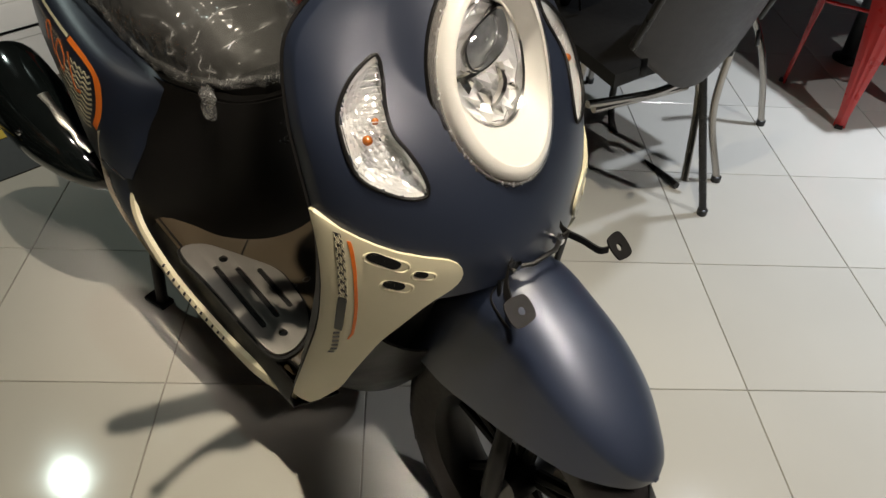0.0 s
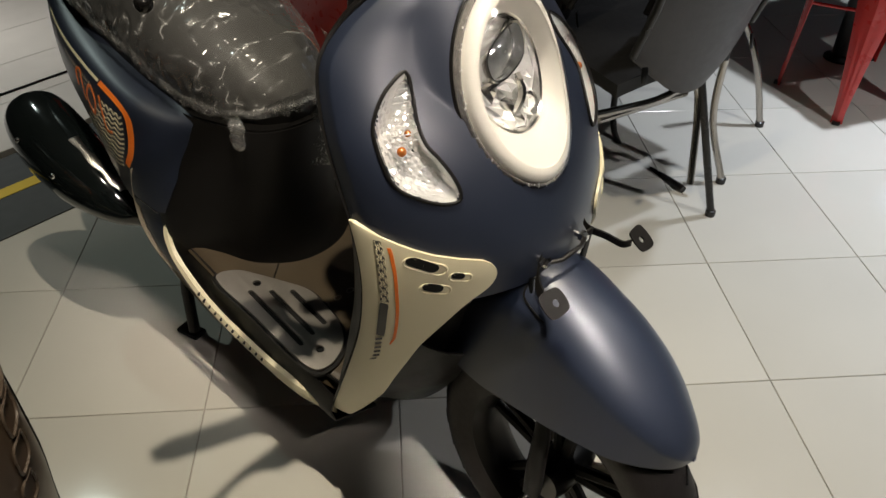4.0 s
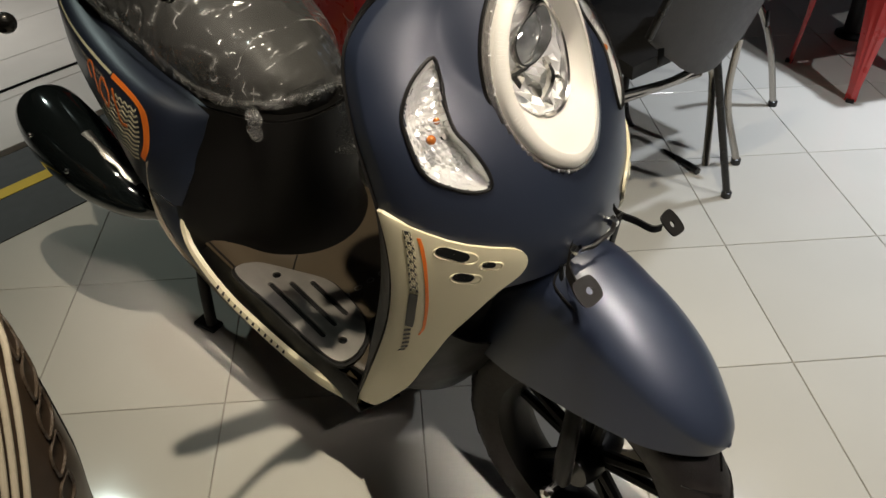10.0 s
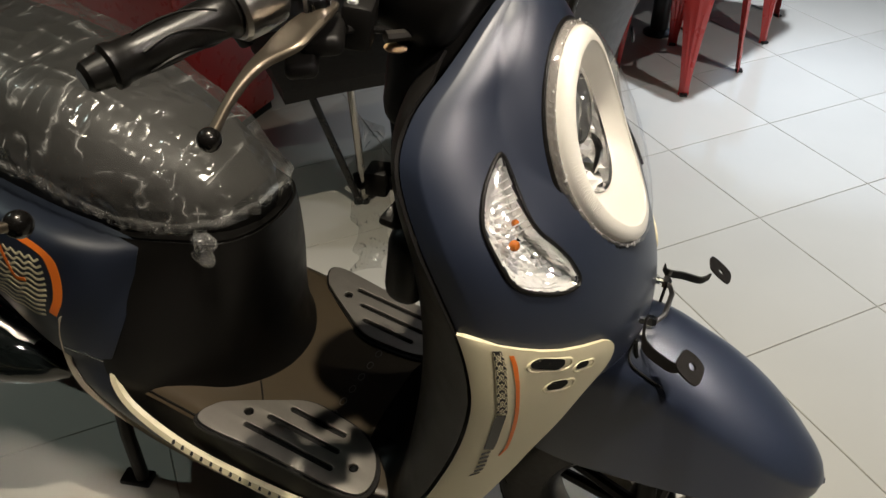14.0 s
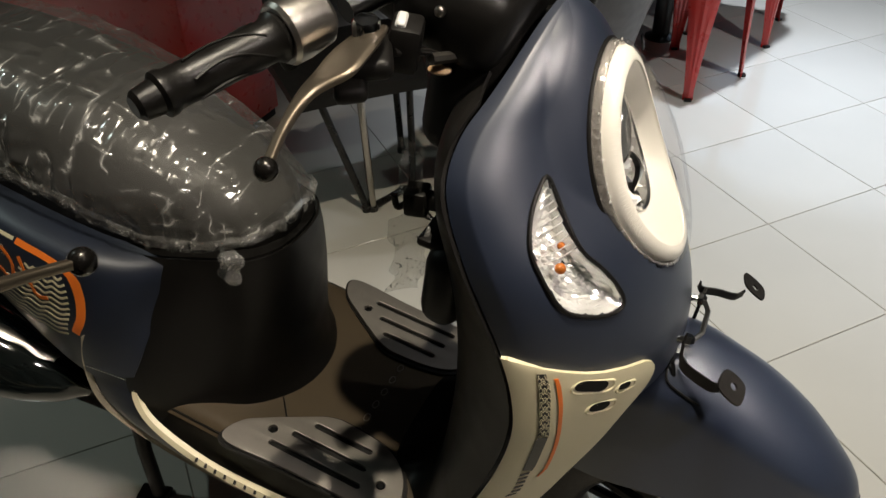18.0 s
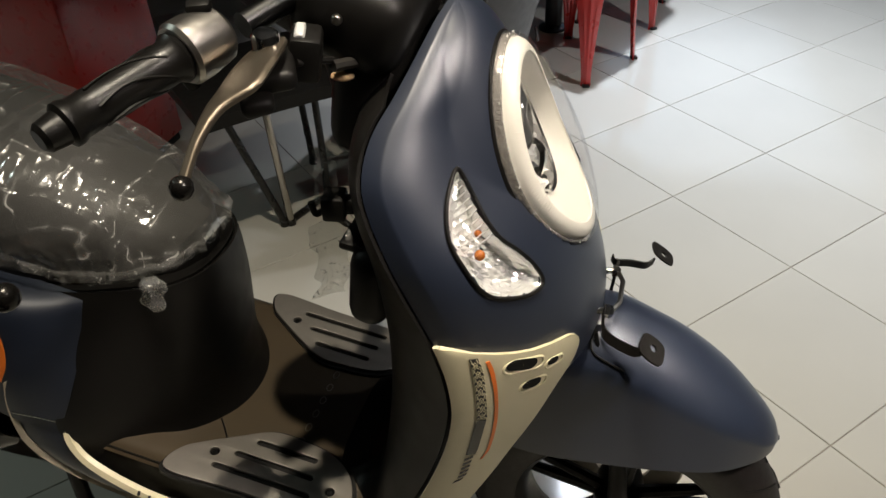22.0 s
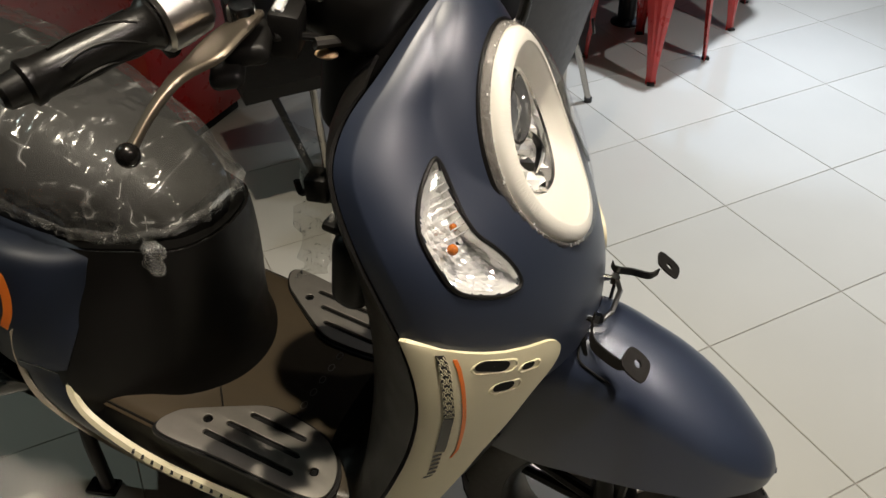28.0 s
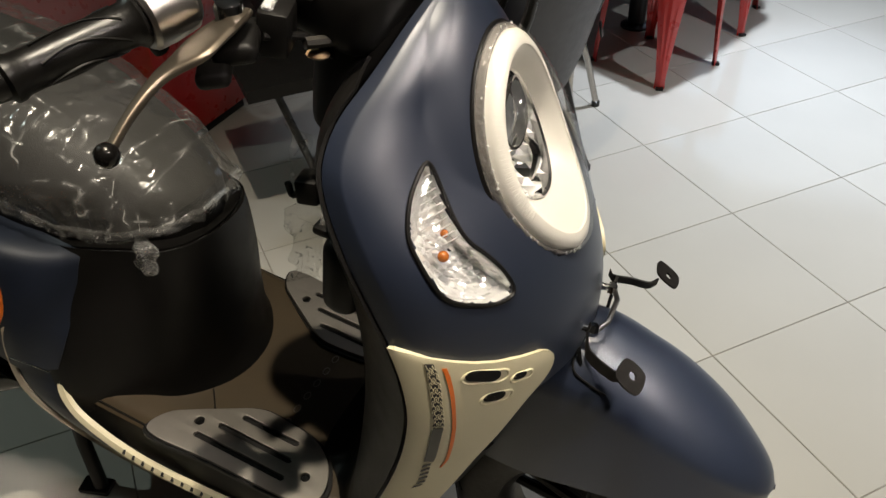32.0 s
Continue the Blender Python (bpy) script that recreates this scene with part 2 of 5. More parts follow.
def lathe(profile, centre, axis, n=48):
    """A turned body: profile of (radius, along axis)."""
    axis = Vector(axis).normalized()
    s = axis.orthogonal().normalized()
    t = axis.cross(s)
    rows = [[Vector(centre) + axis * h + (s * math.cos(a) + t * math.sin(a)) * r for a in (2 * math.pi * k / n for k in range(n))] for r, h in profile]
    bm = grid(rows, True)
    bmesh.ops.remove_doubles(bm, verts=bm.verts, dist=1e-6)
    bmesh.ops.recalc_face_normals(bm, faces=bm.faces)
    return bm


def block(size, at=(0, 0, 0), rot=(0, 0, 0), bevel=0.003, seg=2):
    bm = bmesh.new()
    bmesh.ops.create_cube(bm, size=1)
    bmesh.ops.scale(bm, vec=size, verts=bm.verts)
    if bevel:
        bmesh.ops.bevel(bm, geom=bm.edges[:], offset=min(bevel, min(size) * 0.45), segments=seg, affect="EDGES", profile=0.5)
    bmesh.ops.transform(bm, matrix=pose(*at, *rot), verts=bm.verts)
    return bm


def ball(at, r, squash=(1, 1, 1), n=16):
    bm = bmesh.new()
    bmesh.ops.create_uvsphere(bm, u_segments=n, v_segments=n // 2 + 2, radius=r)
    bmesh.ops.scale(bm, vec=squash, verts=bm.verts)
    bmesh.ops.translate(bm, vec=at, verts=bm.verts)
    return bm


def plate(outline, thick, holes=(), place=None, bevel=0.0):
    """A flat plate from a 2D outline with holes, thickness downwards; place maps (u, v, h) to the world."""
    place = place or (lambda u, v, h: (u, v, h))
    cu = bpy.data.curves.new("outline", "CURVE")
    cu.dimensions, cu.fill_mode, cu.extrude, cu.bevel_depth = "2D", "BOTH", max(0.0002, thick / 2 - bevel), bevel
    for loop in (outline, *holes):
        sp = cu.splines.new("POLY")
        sp.points.add(len(loop) - 1)
        for pt, (u, v) in zip(sp.points, loop):
            pt.co = (u, v, 0, 1)
        sp.use_cyclic_u = True
    ob = bpy.data.objects.new("outline", cu)
    me = bpy.data.meshes.new_from_object(ob)
    bm = bmesh.new()
    bm.from_mesh(me)
    bpy.data.objects.remove(ob)
    bpy.data.curves.remove(cu)
    bpy.data.meshes.remove(me)
    for v in bm.verts:
        v.co.z -= thick / 2
    bmesh.ops.remove_doubles(bm, verts=bm.verts, dist=1e-6)
    for v in bm.verts:
        v.co = Vector(place(*v.co))
    bmesh.ops.recalc_face_normals(bm, faces=bm.faces)
    return bm


def circle(cx, cy, r, n=16, ry=None, turn=0.0):
    c, s = math.cos(turn), math.sin(turn)
    ry = ry or r
    return [(cx + r * math.cos(a) * c - ry * math.sin(a) * s, cy + r * math.cos(a) * s + ry * math.sin(a) * c) for a in (2 * math.pi * k / n for k in range(n))]


def slot(ax, ay, bx, by, r, n=6):
    """Outline of a slot from a to b."""
    d = math.atan2(by - ay, bx - ax)
    return [(bx + r * math.cos(d - math.pi / 2 + math.pi * k / n), by + r * math.sin(d - math.pi / 2 + math.pi * k / n)) for k in range(n + 1)] + [(ax + r * math.cos(d + math.pi / 2 + math.pi * k / n), ay + r * math.sin(d + math.pi / 2 + math.pi * k / n)) for k in range(n + 1)]


def join(*bms):
    out = bmesh.new()
    for b in bms:
        me = bpy.data.meshes.new("tmp")
        b.to_mesh(me)
        out.from_mesh(me)
        b.free()
        bpy.data.meshes.remove(me)
    return out


def mirrored(bm):
    """The same, on the other side of the scooter."""
    for v in bm.verts:
        v.co.y = -v.co.y
    bmesh.ops.reverse_faces(bm, faces=bm.faces)
    return bm


def part(name, bm, material, parent, label="", smooth=40):
    me = bpy.data.meshes.new(name)
    bm.to_mesh(me)
    bm.free()
    me.materials.append(material)
    if smooth:
        me.polygons.foreach_set("use_smooth", [True] * len(me.polygons))
        me.set_sharp_from_angle(angle=radians(smooth))
    ob = new(name, me)
    ob.parent = parent
    if label:
        ob["label"] = label
    return ob


def thing(name, label, category, at=None, group="", kind=""):
    ob = new(name)
    ob.empty_display_size = 0.1
    if at is not None:
        ob.matrix_world = at
    return tagged(ob, label, category, group, kind)


# ---- the room ----
TILE, GAP = 0.4, 0.0022
floor = thing("floor", "glossy beige-white square floor tiles with thin grey joints", "floor", kind="structure")
GROUT = mat("grout", (0.33, 0.30, 0.26), 0.8, 0, 0.15, 30)
part("grout_bed", block((10.4, 9.6, 0.05), (0.6, 1.0, -0.0285), bevel=0), GROUT, floor, "grey cement joints", smooth=0)


def tile_material():
    m = mat("glazed_tile", (0.53, 0.51, 0.455), 0.105, 0, 0.03, 2.5, 0.01, 60, rvary=0.015)
    nt = m.node_tree
    info = nt.nodes.new("ShaderNodeObjectInfo")
    b = nt.nodes["Principled BSDF"]
    src = b.inputs["Base Color"].links[0].from_socket
    mr = nt.nodes.new("ShaderNodeMapRange")
    mr.inputs[3].default_value, mr.inputs[4].default_value = 0.95, 1.04
    nt.links.new(info.outputs["Random"], mr.inputs[0])
    mx = nt.nodes.new("ShaderNodeMix")
    mx.data_type, mx.blend_type = "RGBA", "MULTIPLY"
    mx.inputs[0].default_value = 1
    nt.links.new(src, mx.inputs[6])
    nt.links.new(mr.outputs[0], mx.inputs[7])
    nt.links.new(mx.outputs[2], b.inputs["Base Color"])
    return m


TILES = tile_material()

# ---- the scooter ----
# local axes: x ahead, y to its left, z up; the origin lies below the number plate bracket
SCOOTER = thing("scooter", "matte navy and cream scooter with film-wrapped seat", "scooter", pose(-0.5433, -0.7560, 0, 0, 0, -49.5), "parked scooters")

# height: edge x, half width, centre x, roundness of the front apron
APRON = [
    (0.18, -0.385, 0.150, -0.290, 1.9),
    (0.25, -0.340, 0.185, -0.215, 1.8),
    (0.35, -0.288, 0.204, -0.140, 1.75),
    (0.42, -0.256, 0.210, -0.100, 1.75),
    (0.52, -0.220, 0.210, -0.068, 1.75),
    (0.60, -0.203, 0.213, -0.064, 1.75),
    (0.65, -0.205, 0.213, -0.064, 1.8),
    (0.70, -0.217, 0.213, -0.080, 1.95),
    (0.76, -0.243, 0.211, -0.112, 2.3),
    (0.80, -0.262, 0.207, -0.140, 2.4),
    (0.85, -0.284, 0.195, -0.182, 2.4),
    (0.88, -0.292, 0.181, -0.196, 2.2),
    (0.91, -0.290, 0.152, -0.204, 2.1),
    (0.94, -0.275, 0.114, -0.206, 2.0),
    (0.97, -0.262, 0.070, -0.216, 1.9),
    (0.985, -0.256, 0.042, -0.224, 1.9),
    (0.996, -0.250, 0.020, -0.234, 1.9),
    (1.002, -0.247, 0.004, -0.243, 1.9),
]
LAMP_C, LAMP_UP, LAMP_N = Vector((-0.144, 0, 0.838)), Vector((-0.1, 0, 0.243)).normalized(), Vector((0.243, 0, 0.1)).normalized()
LAMP_A, LAMP_B = 0.0875, 0.131


def lamp_uv(p):
    d = p - LAMP_C
    return p.y / LAMP_A, d.dot(LAMP_UP) / LAMP_B


def lamp_face(u, v, h):
    """Point over the headlamp's opening: u across, v up it (1 at the rim), h outwards."""
    return LAMP_C + Vector((0, LAMP_A * u, 0)) + LAMP_UP * (LAMP_B * v) + LAMP_N * (h - 0.026 * u * u - 0.006 * max(0.0, v) ** 2)


def apron(a, z, lift=0.0):
    """Point of the apron's skin: a from -1 (right edge) over 0 (front) to 1 (left edge)."""
    xe, w, xc, n = table(APRON, z)
    t = (1 - abs(a)) * math.pi / 2
    y = w * math.cos(t) ** (2 / n) * (-1 if a < 0 else 1)
    x = xe + (xc - xe) * math.sin(t) ** (2 / n)
    p = Vector((x, y, z))
    x0 = p.x
    for _ in range(4):
        u, v = lamp_uv(p)
        k = min(1, max(0, (1.40 - math.hypot(u, v)) / 0.38))
        p.x = x0 + k * (2 - k) * max(0.0, lamp_face(u, v, 0.0).x - x0)
    # a crease runs along the upper edge
    s = abs(a)
    ridge = 0.0058 * max(0.0, 1 - abs(s - 0.8929) / (0.1071 if s > 0.8929 else 0.42))
    lift += ridge * min(1, max(0, (z - 0.70) / 0.10))
    if lift:
        d = (p - Vector((xe - 0.05, 0, z))).normalized()
        p += d * lift
    return p


def a_of_y(y, z):
    xe, w, xc, n = table(APRON, z)
    c = min(1.0, abs(y) / w)
    return (1 - math.acos(c ** (n / 2)) / (math.pi / 2)) * (-1 if y < 0 else 1)


def a_of_x(x, z):
    xe, w, xc, n = table(APRON, z)
    s = min(1.0, max(0.0, (x - xe) / (xc - xe)))
    return -(1 - math.asin(s ** (n / 2)) / (math.pi / 2))


def skin_yz(y, z, lift=0.0):
    return apron(a_of_y(y, z), z, lift)


def skin_xz(x, z, lift=0.0):
    return apron(a_of_x(x, z), z, lift)


def inside(q, loop):
    hit = False
    for i in range(len(loop)):
        (x1, y1), (x2, y2) = loop[i], loop[i - 1]
        if (y1 > q[1]) != (y2 > q[1]) and q[0] < (x2 - x1) * (q[1] - y1) / (y2 - y1) + x1:
            hit = not hit
    return hit


# outline of the turn signal on the right flank, as (y, z)
SIGNAL = [(-0.126, 0.871), (-0.149, 0.859), (-0.167, 0.842), (-0.180, 0.822), (-0.185, 0.800), (-0.186, 0.776), (-0.181, 0.760), (-0.167, 0.749), (-0.147, 0.740), (-0.128, 0.740), (-0.123, 0.750), (-0.126, 0.768), (-0.133, 0.787), (-0.140, 0.803), (-0.138, 0.823), (-0.128, 0.850)]
SIGNAL_LOOP = [(p.x, p.y) for p in spl([(y, z, 0) for y, z in SIGNAL], 64, True)]

NZ, NA = 104, 168
rows = [[apron(-1 + 2 * j / NA, 0.60 + 0.402 * i / NZ) for j in range(NA + 1)] for i in range(NZ + 1)]
bm = shell(rows, 0.003)
dead = []
for f in bm.faces:
    c = f.calc_center_median()
    if math.hypot(*lamp_uv(c)) < 1.0 and c.x > -0.24 or inside((-abs(c.y), c.z), SIGNAL_LOOP):
        dead.append(f)
bmesh.ops.delete(bm, geom=dead, context="FACES")
part("front_cover", bm, NAVY, SCOOTER, "matte navy front cover round the headlamp", 24)

# cream cheek panels
CHEEK = [(0.185, -0.143), (0.22, -0.165), (0.26, -0.177), (0.30, -0.181), (0.36, -0.183), (0.43, -0.184), (0.49, -0.178), (0.534, -0.169), (0.574, -0.149), (0.60, -0.130), (0.622, -0.106), (0.640, -0.099), (0.655, -0.104), (0.666, -0.120), (0.673, -0.148), (0.684, -0.175), (0.697, -0.198), (0.708, -0.2125)]


def cheek_point(k, z, lift):
    return apron(-1 + (a_of_y(table(CHEEK, z)[0], z) + 1) * k, z, lift)


def loop_tube(pts, r, n=8):
    """A closed bead along a loop of points."""
    out = []
    m = len(pts)
    for i in range(m):
        d = (pts[(i + 1) % m] - pts[i - 1]).normalized()
        mid = sum(pts, Vector()) / m
        side = (pts[i] - mid)
        side = (side - d * side.dot(d)).normalized()
        upv = d.cross(side)
        out.append([pts[i] + (side * math.cos(t) + upv * math.sin(t)) * r for t in (2 * math.pi * k / n for k in range(n))])
    out.append(out[0])
    bm = grid(out, True)
    bmesh.ops.remove_doubles(bm, verts=bm.verts, dist=1e-6)
    bmesh.ops.recalc_face_normals(bm, faces=bm.faces)
    return bm


def fan(pts, levels):
    """A dished surface inside a loop: levels of (scale, offset along the loop's normal)."""
    mid = sum(pts, Vector()) / len(pts)
    nrm = Vector()
    for i in range(len(pts)):
        nrm += (pts[i - 1] - mid).cross(pts[i] - mid)
    nrm.normalize()
    if nrm.x < 0:
        nrm = -nrm
    rows = [[mid + (p - mid) * s + nrm * h for p in pts] for s, h in levels]
    return grid(rows, True)


def band(f, left, right, n, lift=0.0012, across=3):
    """A thin printed band on the cheek: left and right are rows of (z, x)."""
    z0, z1 = max(left[0][0], right[0][0]), min(left[-1][0], right[-1][0])
    rows = []
    for i in range(n + 1):
        z = z0 + (z1 - z0) * i / n
        a, b = table(left, z)[0], table(right, z)[0]
        rows.append([f(a + (b - a) * j / across, z, lift) for j in range(across + 1)])
    return shell(rows, 0.0006)


INK_L = [(0.470, -0.211), (0.483, -0.203), (0.528, -0.192), (0.555, -0.186), (0.608, -0.176), (0.644, -0.177), (0.677, -0.180), (0.697, -0.184)]
INK_R = [(0.470, -0.201), (0.483, -0.196), (0.521, -0.185), (0.547, -0.177), (0.606, -0.166), (0.642, -0.167), (0.676, -0.170), (0.697, -0.176)]


def cut(rows, a, b):
    return [(a, table(rows, a)[0]), *[r for r in rows if a < r[0] < b], (b, table(rows, b)[0])]


VENT_DARK = mat("vent_shadow", (0.006, 0.006, 0.006), 0.7, 0, 0.1, 20, spec=0.2)
VENTS = [(-0.181, 0.672, -0.167, 0.664, 0.0068), (-0.170, 0.6345, -0.163, 0.632, 0.0062), (-0.145, 0.6495, -0.140, 0.648, 0.0045)]
for s in (-1, 1):
    side = (lambda b: b) if s < 0 else mirrored
    cheek = part("cheek_panel", side(shell([[cheek_point(j / 24, 0.185 + (0.708 - 0.185) * i / 70, 0.005) for j in range(25)] for i in range(71)], 0.004)), CREAM, SCOOTER, "cream lower cheek panel with three vents")
    for y0, z0, y1, z1, r in VENTS:
        ym, zm = (y0 + y1) / 2, (z0 + z1) / 2
        lip = [skin_yz(y, z, 0.0050) for y, z in slot(y0 - 0.001, z0 - 0.0035, y1 + 0.006, z1 - 0.0045, r + 0.001, 10)]
        # no hole is cut: a dark patch on the panel paints the vent's shade
        vent = part("vent", side(grid([[skin_yz(ym + (y - ym) * q, zm + (z - zm) * q, 0.0066) for y, z in slot(y0, z0, y1, z1, r, 10)] for q in (1.0, 0.8, 0.6, 0.4, 0.2, 0.02)], True)), VENT_DARK, cheek, "dark oval patch painted as the shade in a vent")
        part("vent_lip", side(loop_tube(lip, 0.0016)), CREAM, vent)
    f = lambda x, z, lift: skin_xz(x, z, 0.005 + lift)
    part("orange_stripe", side(band(f, [(0.520, -0.1765), (0.538, -0.169), (0.593, -0.160), (0.64, -0.1595), (0.674, -0.164), (0.688, -0.168)], [(0.520, -0.1745), (0.538, -0.166), (0.593, -0.1565), (0.64, -0.156), (0.674, -0.160), (0.688, -0.164)], 30)), ORANGE, cheek, "thin orange stripe")
    part("dark_band", side(band(f, cut(INK_L, 0.534, 0.600), cut(INK_R, 0.534, 0.600), 14)), GREYINK, cheek, "dark printed band")
    slashes = []
    for k in range(6):
        z = 0.473 + 0.0095 * k
        slashes.append(shell([[skin_xz(table(INK_L, z + d)[0] + 0.0095 * q, z + d + 0.006 * q, 0.0062) for q in (0, 0.5, 1)] for d in (0, 0.0042)], 0.0006))
    part("slash_marks", side(join(*slashes)), GREYINK, cheek, "short dark slashes")
    net = []
    for k in range(14):
        z = 0.602 + 0.0066 * k
        at = lambda q, dz, z=z: skin_xz(table(INK_L, z + dz)[0] * (1 - q) + table(INK_R, z + dz)[0] * q, z + dz, 0.0066)
        net.append(tube([at(q / 6, 0.0030 * (q % 2)) for q in range(7)], 0.00055, 4))
        for q in ((1, 5) if k % 2 else (3,)):
            net.append(tube([at(q / 6, 0.0030), at(q / 6, 0.0062)], 0.00055, 4))
        for q in ((2, 4) if k % 2 else (0, 6)):
            net.append(tube([at(q / 6, 0.0), at(q / 6, -0.0034)], 0.00055, 4))
    part("cell_print", side(band(f, cut(INK_L, 0.602, 0.695), cut(INK_R, 0.602, 0.695), 18)), GREYINK, cheek, "printed dark band with a pale cell net")
    part("cell_net", side(join(*net)), CREAM, cheek, "fine cream net of small cells")


# black cowl behind the cheeks and above the wheel
rows = []
for i in range(31):
    z = 0.20 + 0.42 * i / 30
    row = []
    for j in range(49):
        a = -0.97 + 1.94 * j / 48
        p = apron(a, z, -0.008)
        p.x -= 0.075 * (1 - a * a) ** 0.7
        row.append(p)
    rows.append(row)
part("lower_cowl", shell(rows, 0.003), BLACK, SCOOTER, "black lower cowl between the cheek panels")


# headlamp
def lamp_oval(steps, n=72):
    """Rings of the lamp's inside: half width, half height, centre height and depth."""
    return [[lamp_face(ru * math.cos(t), cv + rv * math.sin(t), h) for t in (2 * math.pi * j / n for j in range(n))] for ru, rv, cv, h in steps]


def lamp_ring(steps, n=72, cu=0.0, cv=0.0, ku=1.0):
    return [[lamp_face(cu + r * ku * math.cos(t), cv + r * math.sin(t), h) for t in (2 * math.pi * j / n for j in range(n))] for r, h in steps]


headlamp = part("headlamp", grid(lamp_ring([(1.032, -0.010), (1.028, 0.0020), (1.008, 0.0030), (0.996, -0.010)]), True), BLACK, SCOOTER, "oval headlamp with white ring behind a clear lens")
part("bezel", grid(lamp_ring([(0.996, -0.006), (0.992, 0.005), (0.975, 0.009), (0.955, 0.009), (0.938, 0.006), (0.934, 0.0)]), True), mat("silver_bezel", (0.60, 0.57, 0.53), 0.16, 0.75, 0.06, 20, 0.9, 160), headlamp, "silvery inner bezel")
part("light_guide", grid(lamp_ring([(0.940, 0.0), (0.935, 0.012), (0.91, 0.016), (0.85, 0.0190), (0.80, 0.0175), (0.79, 0.014)]), True), GUIDE_WHITE, headlamp, "creamy white light ring")
part("bowl", grid(lamp_oval([(0.795, 0.795, 0.0, 0.0155), (0.765, 0.745, 0.015, 0.010), (0.72, 0.66, 0.05, 0.001), (0.68, 0.58, 0.085, -0.009), (0.655, 0.535, 0.10, -0.014)]), True), GUIDE_WHITE, headlamp, "white inner bowl")
# pale beads added as glints, in place of the rim's sparkle
beads = random.Random(21)
for k in range(64):
    t = 2 * math.pi * beads.random()
    r = beads.uniform(0.942, 0.985)
    part("bezel_bead", ball(lamp_face(r * math.cos(t), r * math.sin(t), 0.0085), beads.uniform(0.0005, 0.0013), (1, 1, 1.8), 6), REFLECTOR, headlamp)
for k in range(26):
    t = math.pi * (0.80 + 0.34 * k / 25)
    for sgn in (1, -1):
        rib = [lamp_face(sgn * r * math.cos(t), r * math.sin(t), h) for r, h in ((0.81, 0.0180), (0.85, 0.0188), (0.88, 0.0178), (0.915, 0.0157))]
        part("guide_rib", tube(rib, 0.0004, 5), GUIDE_WHITE, headlamp)
part("reflector", grid(lamp_oval([(0.668, 0.548, 0.10, -0.013), (0.658, 0.540, 0.10, -0.010), (0.640, 0.522, 0.10, -0.013), (0.632, 0.515, 0.10, -0.024)]), True), CHROME, headlamp, "chrome reflector edge", 20)
rf = random.Random(12)
rows = []
for r, h in ((1.0, -0.022), (0.86, -0.030), (0.70, -0.036), (0.52, -0.040), (0.33, -0.043), (0.10, -0.044)):
    ring = []
    for j in range(20):
        t = 2 * math.pi * (j + 0.33 * (int(r * 100) % 3)) / 20
        ring.append(lamp_face(0.635 * r * math.cos(t), 0.10 + 0.518 * r * math.sin(t), h + rf.uniform(-0.0045, 0.0045)))
    rows.append(ring)
part("reflector_bowl", grid(rows, True), REFLECTOR, headlamp, "mirror-bright faceted reflector bowl", 0)


def slanted(steps, n=44):
    """Rings of the leaning oblong projector in the upper half of the reflector."""
    out = []
    for r, h in steps:
        ring = []
        for t in (2 * math.pi * j / n for j in range(n)):
            a, b = 0.43 * r * math.copysign(abs(math.cos(t)) ** 0.75, math.cos(t)), 0.185 * r * math.copysign(abs(math.sin(t)) ** 0.75, math.sin(t))
            ring.append(lamp_face(a * 0.97 - b * 0.12, 0.30 + a * 0.26 + b, h))
        out.append(ring)
    return out


proj = part("projector", grid(slanted([(1.06, -0.044), (1.04, -0.016), (1.0, -0.011), (0.93, -0.011), (0.88, -0.026)]), True), CHROME, headlamp, "chrome projector frame")
part("projector_lens", grid(slanted([(0.90, -0.026), (0.66, -0.021), (0.36, -0.017), (0.05, -0.016)]), True), mat("dark_lens_glass", (0.30, 0.31, 0.31), 0.05, 0.6, 0.5, 40, 0.6, 55), proj, "dark projector lens")
wing = random.Random(8)
for k in range(14):
    u, v = -0.42 + 0.20 * (k % 5) + wing.uniform(-0.05, 0.05), 0.02 - 0.14 * (k // 5) + wing.uniform(-0.04, 0.04)
    a, b = lamp_face(u, v, -0.030), lamp_face(u + wing.uniform(0.06, 0.20), v - wing.uniform(0.10, 0.20), -0.024)
    c, d = lamp_face(u + 0.17, v + wing.uniform(-0.02, 0.06), -0.027), lamp_face(u + 0.12, v - 0.07, -0.014 - wing.uniform(0, 0.006))
    facet = bmesh.new()
    q = [facet.verts.new(p) for p in (a, b, c, d)]
    for tri in ((0, 1, 3), (1, 2, 3), (2, 0, 3), (0, 2, 1)):
        facet.faces.new([q[n] for n in tri])
    part("reflector_facet", facet, REFLECTOR if k % 3 else CHROME, headlamp, "", 0)
part("reflector_fin", tube([lamp_face(0.18, 0.06, -0.024), lamp_face(0.10, -0.12, -0.014), lamp_face(-0.10, -0.33, -0.026)], [0.003, 0.006, 0.003], 6, 9), CHROME, headlamp, "curved chrome fin")
part("shelf", tube([lamp_face(-0.63, 0.05, -0.016), lamp_face(-0.3, 0.06, -0.018), lamp_face(0.05, 0.11, -0.022)], [0.0035, 0.0045, 0.003], 6), CHROME, headlamp, "bright shelf across the reflector")
part("lens", grid([[lamp_face(r * math.cos(t), r * math.sin(t), h) for t in (2 * math.pi * j / 72 for j in range(72))] for r, h in ((1.0, 0.0), (0.995, 0.008), (0.975, 0.0145), (0.9, 0.0215), (0.75, 0.0275), (0.6, 0.0315), (0.4, 0.035), (0.2, 0.038), (0.02, 0.039))], True), LENS, headlamp, "clear domed lens").visible_shadow = False

